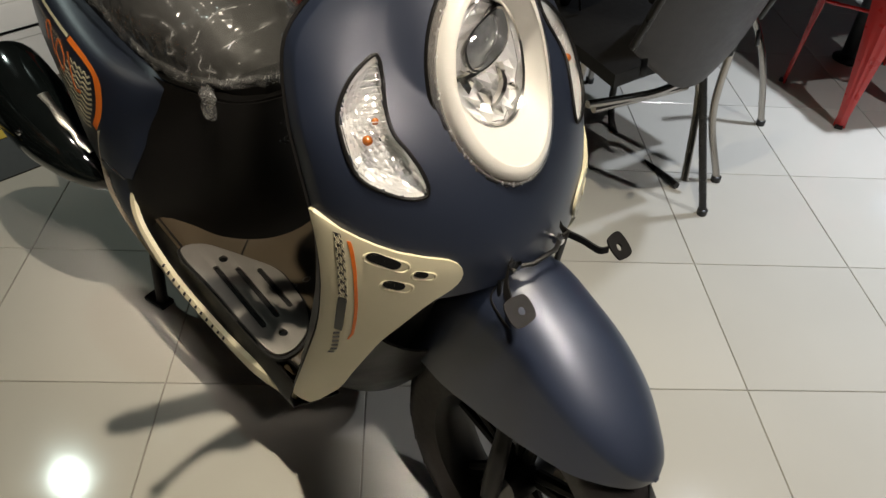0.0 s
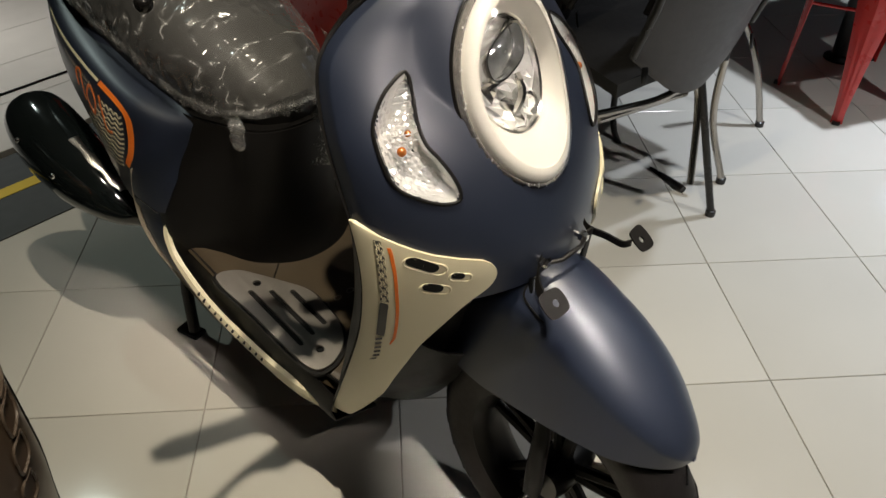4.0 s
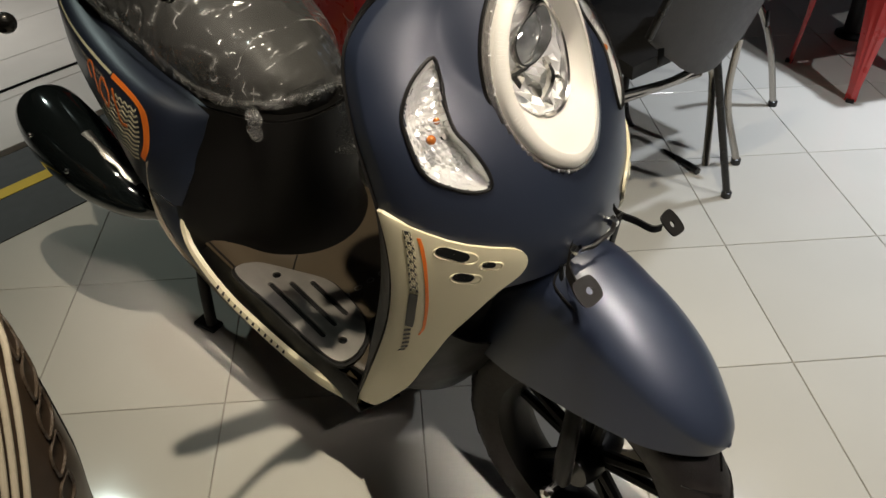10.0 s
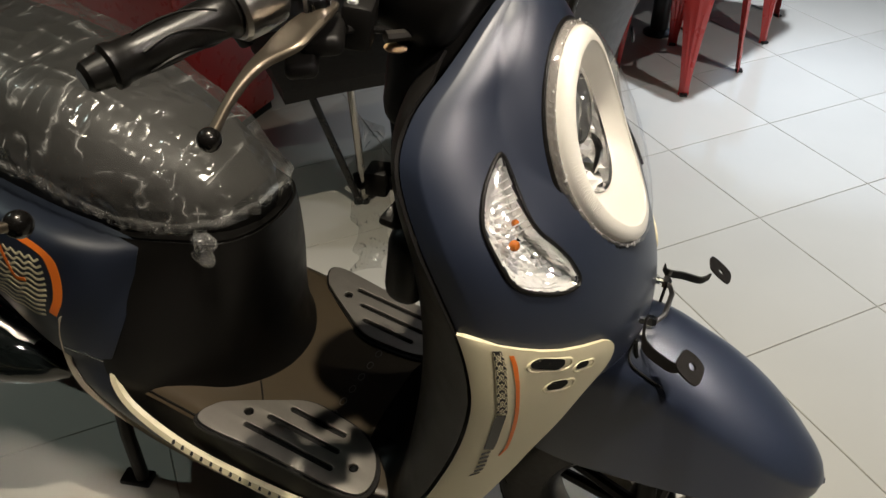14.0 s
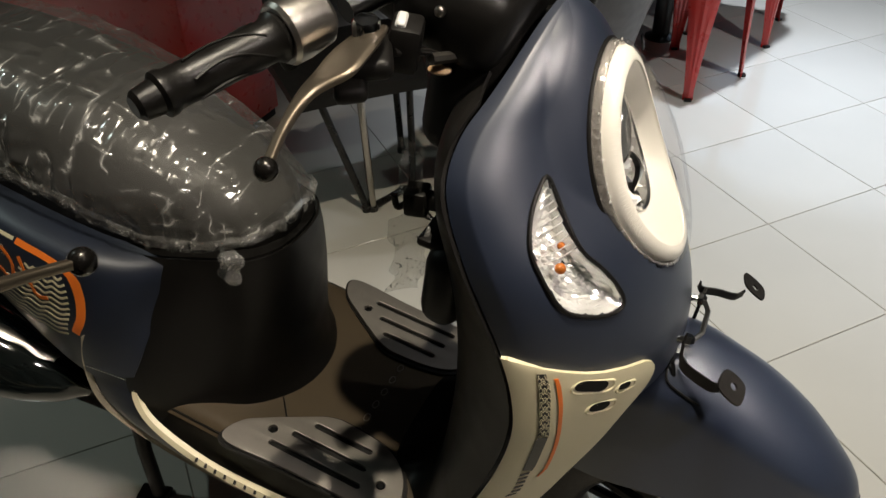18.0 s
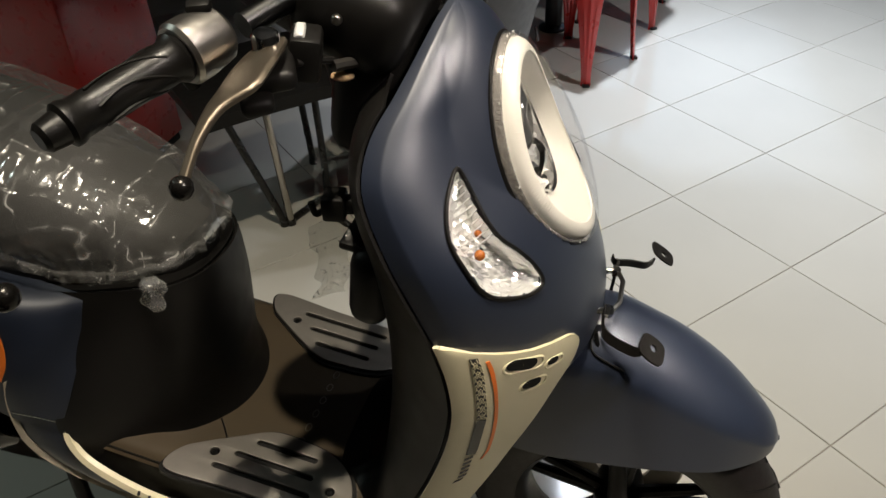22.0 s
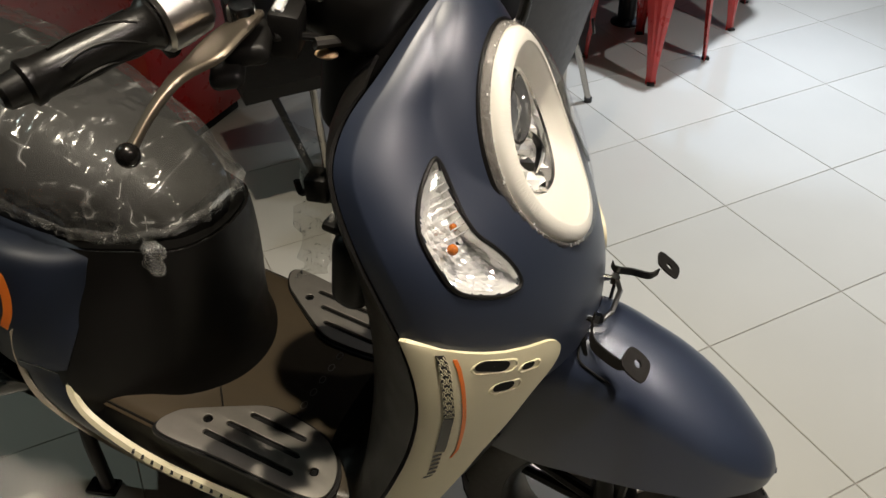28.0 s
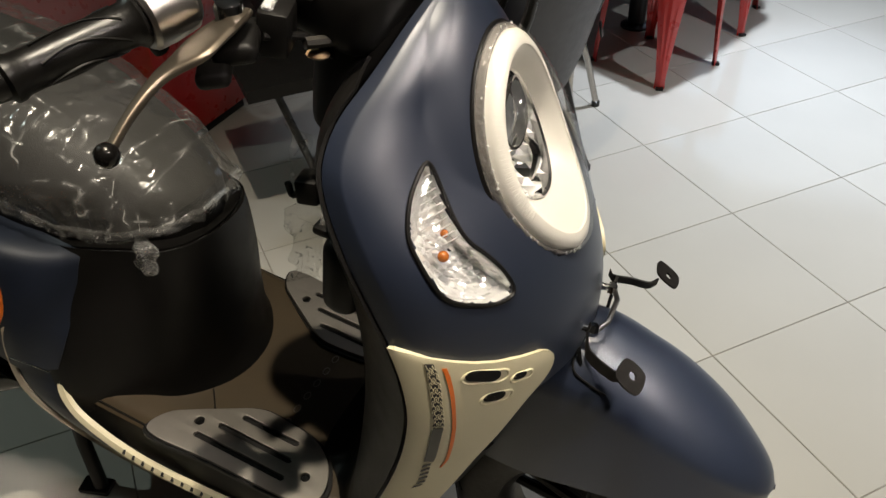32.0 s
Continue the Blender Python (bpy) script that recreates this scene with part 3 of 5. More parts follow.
# turn signals
SIGNAL_WHITE = mat("signal_reflector_silver", (0.90, 0.90, 0.88), 0.12, 0.55, 0.03, 60)
loop3 = [skin_yz(y, z, 0.0) for y, z in SIGNAL_LOOP]
for s in (-1, 1):
    side = (lambda b: b) if s < 0 else mirrored
    sig = part("turn_signal", side(loop_tube([p + Vector((0.001, -0.001, 0)) for p in loop3], 0.0024)), BLACK, SCOOTER, "clear turn signal with amber bulb in a black rim")
    part("signal_wall", side(fan(loop3, [(1.02, -0.001), (0.95, -0.007), (0.90, -0.011)])), SIGNAL_WHITE, sig, "bright reflector wall", 40)
    rf = random.Random(4)
    flat = fan(loop3, [(0.905 - 0.875 * q / 26, -0.010 - 0.008 * min(1.0, q / 8)) for q in range(27)])
    for v in flat.verts:
        y, z = v.co.y * 430, v.co.z * 430
        bump = 0.0034 * abs(math.sin(y + 0.35 * z)) * abs(math.sin(z - 0.3 * y)) if v.co.z < 0.806 else 0.0012 * math.sin(z * 2.4)
        v.co += Vector((bump + rf.uniform(-0.0008, 0.0008), 0, 0))
    part("signal_reflector", side(flat), SIGNAL_WHITE, sig, "bright faceted reflector", 12)
    fins = []
    for k in range(10):
        z = 0.805 + 0.0058 * k
        y_a, y_b = -0.178 + 0.045 * (k / 10) ** 1.4, -0.142 + 0.012 * (k / 10)
        fins.append(tube([skin_yz(y_a, z, -0.006), skin_yz((y_a + y_b) / 2, z + 0.002, -0.003), skin_yz(y_b, z + 0.001, -0.006)], [0.0007] * 3, 6))
    part("signal_ribs", side(join(*fins)), SIGNAL_WHITE, sig, "pale stepped ribs")
    part("amber_bulb", side(join(ball(skin_yz(-0.169, 0.795, -0.009), 0.0058, n=12), ball(skin_yz(-0.156, 0.811, -0.010), 0.0042, n=10))), AMBER, sig, "amber bulb")
    part("signal_lens", side(fan(loop3, [(0.985, 0.001), (0.93, 0.0035), (0.7, 0.006), (0.4, 0.0075), (0.02, 0.008)])), LENS, sig, "clear lens").visible_shadow = False

# front mudguard: crown, firm shoulder, upright flank
FENDER = [  # x: crown z, shoulder y z, lower y z
    (-0.21, 0.465, 0.055, 0.440, 0.072, 0.385),
    (-0.12, 0.594, 0.070, 0.548, 0.090, 0.396),
    (-0.06, 0.614, 0.073, 0.564, 0.094, 0.406),
    (0.013, 0.587, 0.074, 0.538, 0.094, 0.415),
    (0.06, 0.560, 0.072, 0.517, 0.090, 0.420),
    (0.11, 0.522, 0.063, 0.486, 0.078, 0.421),
    (0.155, 0.478, 0.042, 0.452, 0.051, 0.421),
    (0.176, 0.450, 0.023, 0.438, 0.028, 0.422),
    (0.184, 0.430, 0.004, 0.428, 0.005, 0.424),
]


def fender_row(x, n=12):
    zt, ys, zs, yl, zl = table(FENDER, x)
    half = [Vector((x, ys * math.sin(1.2 * k / n) / 0.932, zs + (zt - zs) * (math.cos(1.2 * k / n) - 0.362) / 0.638)) for k in range(n + 1)]
    half += [Vector((x, ys + (yl - 0.007 - ys) * k / 8, zs + (zl - zs) * k / 8)) for k in range(1, 9)]
    return [Vector((p.x, -p.y, p.z)) for p in half[:0:-1]] + half


xs = [-0.21 + 0.395 * (1 - (1 - i / 60) ** 1.6) for i in range(61)]
part("front_mudguard", shell([fender_row(x) for x in xs], -0.003), NAVY, SCOOTER, "matte navy front mudguard", 60)


# wheels
def wheel(parent, x, z, r, w, name, shown):
    prof = []
    for k in range(15):
        t = math.pi * (k / 14 - 0.5)
        prof.append((r - w * 0.40 + w * 0.40 * math.cos(t), w * 0.5 * math.sin(t)))
    prof = [(r * 0.66, -w * 0.40), (r * 0.74, -w * 0.47)] + prof + [(r * 0.74, w * 0.47), (r * 0.66, w * 0.40)]
    wh = part(name, lathe(prof, (x, 0, z), (0, 1, 0), 72), RUBBER, parent, "black treaded tyre on a dark cast rim")
    if shown:
        grooves = []
        for k in range(26):
            a = 2 * math.pi * k / 26
            for s in (-1, 1):
                pts = []
                for q in range(4):
                    t = s * (0.12 + 0.30 * q) * 1.15
                    rr, yy = r - w * 0.40 + w * 0.401 * math.cos(t), w * 0.5 * math.sin(t)
                    b = a + 0.06 * q + (0.12 if s > 0 else 0)
                    pts.append((x + (rr + 0.0006) * math.cos(b), yy, z + (rr + 0.0006) * math.sin(b)))
                grooves.append(tube(pts, 0.0022, 5, flat=0.5))
        part("tread_grooves", join(*grooves), BLACK, wh, "tread grooves")
    rim = [(r * 0.70, -w * 0.40), (r * 0.665, -w * 0.41), (r * 0.62, -w * 0.30), (r * 0.60, -w * 0.15), (r * 0.60, w * 0.15), (r * 0.62, w * 0.30), (r * 0.665, w * 0.41), (r * 0.70, w * 0.40)]
    part("rim", lathe(rim, (x, 0, z), (0, 1, 0), 56), BLACK, wh, "black cast rim")
    part("hub", lathe([(0.0, -0.05), (0.030, -0.05), (0.036, -0.03), (0.036, 0.03), (0.030, 0.05), (0, 0.05)], (x, 0, z), (0, 1, 0), 24), DARK_STEEL, wh)
    for k in range(5):
        a = 2 * math.pi * k / 5 + 0.3
        for d0 in (-0.13, 0.13):
            p = Vector((x, 0, z)) + Vector((math.cos(a + d0 * 1.5), 0, math.sin(a + d0 * 1.5))) * 0.034
            q = Vector((x, 0, z)) + Vector((math.cos(a + d0), 0, math.sin(a + d0))) * r * 0.62
            part("spoke", tube([p, q], [0.011, 0.008], 8), BLACK, wh)
    return wh


front_wheel = wheel(SCOOTER, -0.008, 0.232, 0.232, 0.100, "front_wheel", True)
part("brake_disc", lathe([(0.045, -0.003), (0.092, -0.003), (0.095, 0), (0.092, 0.003), (0.045, 0.003), (0.045, -0.003)], (-0.008, 0.066, 0.232), (0, 1, 0), 48), STEEL, front_wheel, "steel brake disc")
disc_holes = [lathe([(0.0, 0.0), (0.005, 0.0), (0.005, 0.0042), (0.0, 0.0042)], (-0.008 + 0.072 * math.cos(a), 0.0665, 0.232 + 0.072 * math.sin(a)), (0, 1, 0), 10) for a in [2 * math.pi * k / 18 for k in range(18)]]
part("disc_holes", join(*disc_holes), BLACK, front_wheel)
part("brake_caliper", block((0.075, 0.035, 0.055), (-0.095, 0.078, 0.265), (0, -25, 0), 0.010, 3), ALUMINIUM, SCOOTER, "cast brake caliper")
wheel(SCOOTER, -1.26, 0.262, 0.245, 0.105, "rear_wheel", False)
for s in (-1, 1):
    part("fork_leg", tube([(-0.008, s * 0.072, 0.232), (-0.008, s * 0.070, 0.29), (-0.020, s * 0.046, 0.40), (-0.045, s * 0.040, 0.55)], [0.014, 0.015, 0.012, 0.012], 14, 12), BLACK, SCOOTER, "black fork leg")
    part("axle_nut", lathe([(0, 0), (0.011, 0), (0.011, 0.010), (0.006, 0.014), (0, 0.014)], (-0.008, s * 0.100, 0.232), (0, s, 0), 6), CHROME, SCOOTER, "bright axle nut", 20)
part("axle", tube([(-0.008, -0.102, 0.232), (-0.008, 0.102, 0.232)], 0.008, 10), CHROME, SCOOTER)
part("brake_hose", tube([(-0.07, 0.092, 0.30), (-0.02, 0.098, 0.37), (-0.06, 0.075, 0.46), (-0.12, 0.05, 0.55)], 0.0045, 8, 20), BLACK, SCOOTER, "black brake hose")
part("under_tray", shell([[Vector((x, y, z + 0.12 * abs(y / 0.17) ** 2)) for y in [-0.17 + 0.34 * j / 14 for j in range(15)]] for x, z in ((-0.16, 0.40), (-0.20, 0.31), (-0.26, 0.22), (-0.33, 0.17), (-0.42, 0.155), (-0.60, 0.155), (-0.85, 0.17), (-1.02, 0.20))], 0.004), BLACK, SCOOTER, "black under tray")

# inner leg shield: the middle line, blended towards the apron's edges
MID = [(-0.43, 0.290), (-0.385, 0.292), (-0.352, 0.320), (-0.335, 0.39), (-0.320, 0.50), (-0.315, 0.62), (-0.325, 0.75), (-0.335, 0.84), (-0.32, 0.91), (-0.285, 0.955)]
RIM = [0.222, 0.235, 0.27, 0.36, 0.48, 0.60, 0.72, 0.82, 0.885, 0.93]
mid, rim = spl([(x, 0, z) for x, z in MID], 40), spl([(z, 0, 0) for z in RIM], 40)
rows = []
for m, e in zip(mid, rim):
    xe, w, _, _ = table(APRON, e.x)
    row = []
    for j in range(29):
        s = -1 + 2 * j / 28
        k = abs(s) ** 4
        row.append(Vector((m.x + (xe - 0.002 - m.x) * k, s * (w - 0.001), m.z + (e.x - m.z) * k)))
    rows.append(row)
part("inner_leg_shield", shell(rows, 0.004), BLACK, SCOOTER, "black plastic inner leg shield")
part("glove_box", join(block((0.05, 0.13, 0.11), (-0.320, -0.085, 0.70), (0, 8, 0), 0.022, 4), block((0.055, 0.10, 0.012), (-0.325, -0.085, 0.752), (0, 8, 0), 0.005, 2)), BLACK, SCOOTER, "open black front pocket")


def board_z(x):
    return 0.318 - 0.175 * (x + 0.6)


rows = []
for i in range(25):
    x = -0.87 + 0.52 * i / 24
    hw = 0.190 - 0.02 * max(0, (x + 0.47) / 0.12) ** 2
    rows.append([Vector((x, hw * y, board_z(x) - 0.016 * max(0, (abs(y) - 0.9) / 0.1) ** 2)) for y in [-1 + 2 * j / 40 for j in range(41)]])
footboard = part("footboard", shell(rows, -0.012), FLOORBOARD, SCOOTER, "dark glossy footboard")
for k in range(6):
    c = Vector((-0.497, 0.066 - 0.029 * k, 0))
    ring = [(c.x + 0.0052 * math.cos(t), c.y + 0.0085 * math.sin(t)) for t in (2 * math.pi * q / 14 for q in range(14))]
    hole = [(c.x + 0.0036 * math.cos(t), c.y + 0.0066 * math.sin(t)) for t in (2 * math.pi * q / 14 for q in range(14))]
    part("print_mark", plate(ring, 0.0005, [hole], lambda u, v, h: (u, v, board_z(u) + 0.0010 + h)), STEEL, footboard, "small pale printed mark", 0)
part("mould_line", tube([(-0.600, -0.118, board_z(-0.6) + 0.0005), (-0.628, -0.085, board_z(-0.628) + 0.0005)], 0.0014, 6), BLACK, footboard)
for s in (-1, 1):
    side = (lambda b: b) if s < 0 else mirrored
    out = [(p.x, p.y) for p in spl([(-0.662, -0.190, 0), (-0.650, -0.160, 0), (-0.625, -0.140, 0), (-0.580, -0.111, 0), (-0.540, -0.088, 0), (-0.505, -0.084, 0), (-0.440, -0.092, 0), (-0.402, -0.117, 0), (-0.384, -0.155, 0), (-0.394, -0.186, 0), (-0.45, -0.194, 0), (-0.55, -0.196, 0), (-0.64, -0.202, 0)], 64, True)]
    cuts = [slot(-0.592 + 0.022 * k, -0.170 + 0.0295 * k, -0.447 - 0.006 * k, -0.170 + 0.0295 * k, 0.0058) for k in range(3)]
    pl = part("foot_plate", side(plate(out, 0.006, [circle(-0.603, -0.149, 0.0085), circle(-0.418, -0.152, 0.0085), *cuts], lambda u, v, h: (u, v, board_z(u) + 0.012 + h), bevel=0.0012)), PLATE_METAL, SCOOTER, "slotted brushed metal foot plate", 30)
    for x, y in ((-0.603, -0.149), (-0.418, -0.152)):
        part("screw", side(lathe([(0, 0), (0.006, 0), (0.006, 0.003), (0.004, 0.005), (0, 0.005)], (x, y, board_z(x) + 0.0045), (0, 0, 1), 12)), DARK_STEEL, pl, "sunk dark screw")
    base = [(x * 1.0 + (x + 0.52) * 0.05, y + (y + 0.15) * 0.10) for x, y in out]
    part("rubber_seat", side(plate(base, 0.006, (), lambda u, v, h: (u, v, board_z(u) + 0.0055 + h))), BLACK, pl, "black rubber base")
    # lower skirt, the navy wedge and the cream trim
    trim = spl([(-0.800, -0.196, 0.417), (-0.808, -0.206, 0.369), (-0.782, -0.212, 0.318), (-0.70, -0.211, 0.266), (-0.60, -0.207, 0.240), (-0.50, -0.204, 0.230), (-0.43, -0.199, 0.226), (-0.385, -0.187, 0.221), (-0.355, -0.172, 0.214)], 48)
    rows = []
    for i, p in enumerate(trim):
        wide = 0.0055 + 0.009 * (i / 47) ** 0.8
        rows.append([p + Vector((0, 0.006, wide)), p + Vector((0, 0.0, wide * 0.75)), p + Vector((0, -0.003, 0)), p + Vector((0, 0.0, -wide * 0.75)), p + Vector((0, 0.008, -wide))])
    tr = part("side_trim", side(shell(rows, -0.004)), CREAM, SCOOTER, "cream trim along the footboard's edge")
    dashes = []
    for k in range(12):
        c = trim[17 + k]
        d = (trim[18 + k] - trim[17 + k]).normalized()
        dashes.append(block((0.0042, 0.0075, 0.0105), (c.x, c.y - 0.0022, c.z + 0.0040), (38, 12, 10), 0.0004, 1))
    part("dash_print", side(join(*dashes)), GREYINK, tr, "row of dark dashes")
    low = spl([(-0.852, -0.222, 0.492), (-0.872, -0.223, 0.428), (-0.875, -0.222, 0.354), (-0.845, -0.216, 0.300), (-0.775, -0.211, 0.262), (-0.68, -0.208, 0.237), (-0.58, -0.204, 0.222)], 40)
    rows = []
    for i, p in enumerate(low):
        wide = 0.010 - 0.005 * (i / 39)
        rows.append([p + Vector((wide * 0.6, 0.004, wide * 0.7)), p, p + Vector((-wide * 0.6, 0.006, -wide * 0.7))])
    part("lower_trim", side(shell(rows, -0.003)), BEIGEINK, SCOOTER, "beige lower trim line")
    rows = []
    for i in range(25):
        p, q = trim[int(round(i * 26 / 24))], low[int(round(i * 32 / 24))]
        rows.append([p + Vector((0, 0.006, 0)), p.lerp(q, 0.5) + Vector((0, 0.001, 0)), q + Vector((0, 0.007, 0))])
    part("lower_side_cover", side(shell(rows, -0.003)), NAVY, SCOOTER, "navy wedge below the side panel")
    part("seam_line", side(tube([(-0.866, -0.226, 0.430), (-0.83, -0.219, 0.421), (-0.802, -0.216, 0.417)], 0.0014, 6)), CHROME, SCOOTER)
    sec = []
    for i in range(31):
        x = -0.92 + 0.58 * i / 30
        zt, zb = board_z(x) - 0.008, 0.208 + 0.10 * max(0, -(x + 0.72) / 0.2)
        sec.append([Vector((x, -0.186, zt)), Vector((x, -0.197, (zt + zb) / 2)), Vector((x, -0.190, zb)), Vector((x, -0.10, zb - 0.035))])
    part("side_skirt", side(shell([[r[j] for r in sec] for j in range(4)], -0.003)), BLACK, SCOOTER, "black lower skirt")

# centre body under the seat: plan stations from the nose back to the side panels, for each height
COVER = [  # height: nose x, then x and half width of four stations
    (0.310, -0.604, -0.616, 0.062, -0.655, 0.120, -0.710, 0.154, -0.800, 0.194),
    (0.328, -0.613, -0.624, 0.058, -0.661, 0.114, -0.712, 0.147, -0.797, 0.197),
    (0.352, -0.620, -0.630, 0.056, -0.664, 0.110, -0.710, 0.140, -0.794, 0.199),
    (0.395, -0.620, -0.630, 0.055, -0.662, 0.108, -0.706, 0.138, -0.790, 0.197),
    (0.430, -0.616, -0.626, 0.055, -0.656, 0.104, -0.700, 0.132, -0.786, 0.193),
    (0.500, -0.609, -0.618, 0.054, -0.646, 0.097, -0.692, 0.121, -0.772, 0.175),
    (0.570, -0.606, -0.614, 0.051, -0.641, 0.090, -0.686, 0.111, -0.760, 0.146),
    (0.600, -0.607, -0.615, 0.049, -0.641, 0.086, -0.685, 0.105, -0.757, 0.130),
]


def cover_half(z, n=24):
    v = table(COVER, z)
    line = [(v[0], 0.0, z), (v[1], -v[2], z), (v[3], -v[4], z), (v[5], -v[6], z), (v[7], -v[8], z), (v[7] - 0.06, -v[8] - 0.004, z)]
    return spl([(v[1], v[2], z), *line], n + 5)[5:]


rows = []
for i in range(33):
    half = cover_half(0.310 + 0.290 * i / 32)
    rows.append([Vector((p.x, -p.y, p.z)) for p in half[::-1]] + half)
part("centre_cover", shell(rows, 0.004), BLACK, SCOOTER, "black plastic centre cover below the seat", 50)

# rear side panels
REAR = [  # x: upper y z, shoulder y z, belly y z, lower y z
    (-1.42, 0.030, 0.745, 0.045, 0.735, 0.050, 0.70, 0.035, 0.660),
    (-1.30, 0.085, 0.725, 0.118, 0.710, 0.125, 0.66, 0.105, 0.600),
    (-1.15, 0.115, 0.690, 0.172, 0.672, 0.185, 0.60, 0.165, 0.530),
    (-1.00, 0.125, 0.655, 0.196, 0.640, 0.214, 0.56, 0.205, 0.470),
    (-0.86, 0.128, 0.615, 0.196, 0.610, 0.219, 0.52, 0.222, 0.410),
    (-0.80, 0.129, 0.604, 0.176, 0.588, 0.196, 0.51, 0.202, 0.412),
    (-0.75, 0.129, 0.597, 0.142, 0.575, 0.160, 0.50, 0.186, 0.413),
]


def rear_point(x, k, lift=0.0):
    v = table(REAR, x)
    q = spl([(v[0], v[1], 0), (v[2], v[3], 0), (v[4], v[5], 0), (v[6], v[7], 0)], 121)[int(round(min(1, max(0, k)) * 120))]
    return Vector((x, -q.x - lift, q.y + lift * 0.3))


def rear_at(x, z, lift=0.0):
    """Point of the panel at a length and a height below its shoulder."""
    v = table(REAR, x)
    pts = spl([(v[0], v[1], 0), (v[2], v[3], 0), (v[4], v[5], 0), (v[6], v[7], 0)], 121)
    if z > v[3] - 0.02:
        z = v[3] - 0.02 + (z - v[3] + 0.02) * 0.6
    for p, q in zip(pts[10:], pts[11:]):
        if q.y <= z:
            f = min(1.0, max(0.0, (p.y - z) / max(1e-6, p.y - q.y)))
            return Vector((x, -(p.x + (q.x - p.x) * f) - lift - 0.0012, z + lift * 0.5))
    return Vector((x, -pts[-1].x - lift, z))


def rear_line(pts, wide, lift=0.0015, n=24):
    """A printed stroke on the panel through (x, z) points."""
    c = spl([(x, z, 0) for x, z in pts], n)
    rows = []
    for i in range(n):
        d = (c[min(i + 1, n - 1)] - c[max(i - 1, 0)]).normalized()
        o = Vector((-d.y, d.x, 0)) * wide / 2
        rows.append([rear_at(c[i].x - o.x, c[i].y - o.y, lift), rear_at(c[i].x, c[i].y, lift), rear_at(c[i].x + o.x, c[i].y + o.y, lift)])
    return shell(rows, 0.0005)


GREYDECAL = mat("charcoal_decal", (0.020, 0.020, 0.024), 0.42, 0, 0.05, 8)
for s in (-1, 1):
    side = (lambda b: b) if s < 0 else mirrored
    panel = part("rear_side_panel", side(shell([[rear_point(-1.42 + (0.67 - 0.050 * (j / 24) ** 3) * i / 60, j / 24) for i in range(61)] for j in range(25)], 0.003)), NAVY, SCOOTER, "matte navy rear side panel with printed graphics", 50)
    edge = [(-0.941, 0.636), (-0.890, 0.621), (-0.855, 0.600), (-0.842, 0.566), (-0.846, 0.526), (-0.862, 0.495)]
    part("charcoal_field", side(join(rear_line([(-1.05, 0.615), (-0.96, 0.600), (-0.90, 0.57), (-0.885, 0.53), (-0.90, 0.49)], 0.055, 0.0009, 30), rear_line([(-1.10, 0.600), (-1.02, 0.575), (-0.96, 0.545), (-0.935, 0.51), (-0.94, 0.48)], 0.06, 0.0007, 30))), GREYDECAL, panel, "charcoal printed field")
    part("orange_band", side(rear_line(edge, 0.013, 0.0018, 40)), ORANGE, panel, "orange curved band")
    part("beige_band", side(rear_line([(-1.20, 0.684), (-1.07, 0.662), (-1.0, 0.649), (-0.945, 0.638)], 0.007, 0.0018, 30)), CREAM, panel, "cream band")
    waves = []
    for k in range(11):
        z = 0.585 - 0.0098 * k
        x1 = table([(0.47, -0.880), (0.50, -0.874), (0.53, -0.862), (0.57, -0.860), (0.60, -0.87)], z)[0]
        x0 = -0.925 - 0.014 * k
        waves.append(rear_line([(x0 + (x1 - x0) * q / 8, z + 0.0028 * (-1) ** q + 0.010 * (1 - q / 8)) for q in range(9)], 0.0036, 0.0016, 26))
    part("wave_print", side(join(*waves)), CREAM, panel, "cream printed wavy lines")
    strokes = [rear_line([(-1.02, 0.595), (-1.028, 0.620), (-1.012, 0.630), (-1.0, 0.60), (-0.995, 0.575)], 0.006, 0.002, 18),
               rear_line([(-0.975, 0.610), (-0.985, 0.585), (-0.962, 0.560), (-0.95, 0.59), (-0.965, 0.61), (-0.975, 0.61)], 0.006, 0.002, 18),
               rear_line([(-0.935, 0.605), (-0.925, 0.575), (-0.915, 0.548), (-0.895, 0.548)], 0.006, 0.002, 16)]
    part("orange_strokes", side(join(*strokes)), ORANGE, panel, "orange printed strokes")
    cells = []
    for i in range(14):
        for j in range(8):
            x, z = -1.085 + 0.0088 * i + (0.0044 if j % 2 else 0), 0.642 - 0.0072 * j - 0.022 * (i / 14)
            if z > 0.646 - 0.18 * (x + 1.07) or z < 0.596 - 0.05 * (x + 1.0):
                continue
            ring = [rear_at(x + 0.0036 * math.cos(t), z + 0.0032 * math.sin(t), 0.0016) for t in (2 * math.pi * k / 6 for k in range(6))]
            inner = [rear_at(x + 0.0019 * math.cos(t), z + 0.0017 * math.sin(t), 0.0016) for t in (2 * math.pi * k / 6 for k in range(6))]
            cells.append(grid([ring, inner], True))
    part("honeycomb_print", side(join(*cells)), BEIGEINK, panel, "small honeycomb print")
    part("grab_rail", side(tube([(-1.02, -0.135, 0.690), (-1.12, -0.150, 0.735), (-1.28, -0.125, 0.775), (-1.40, -0.06, 0.79), (-1.42, 0.0, 0.795)], [0.010, 0.012, 0.012, 0.012, 0.012], 12, 20)), BLACK, SCOOTER, "black grab rail")

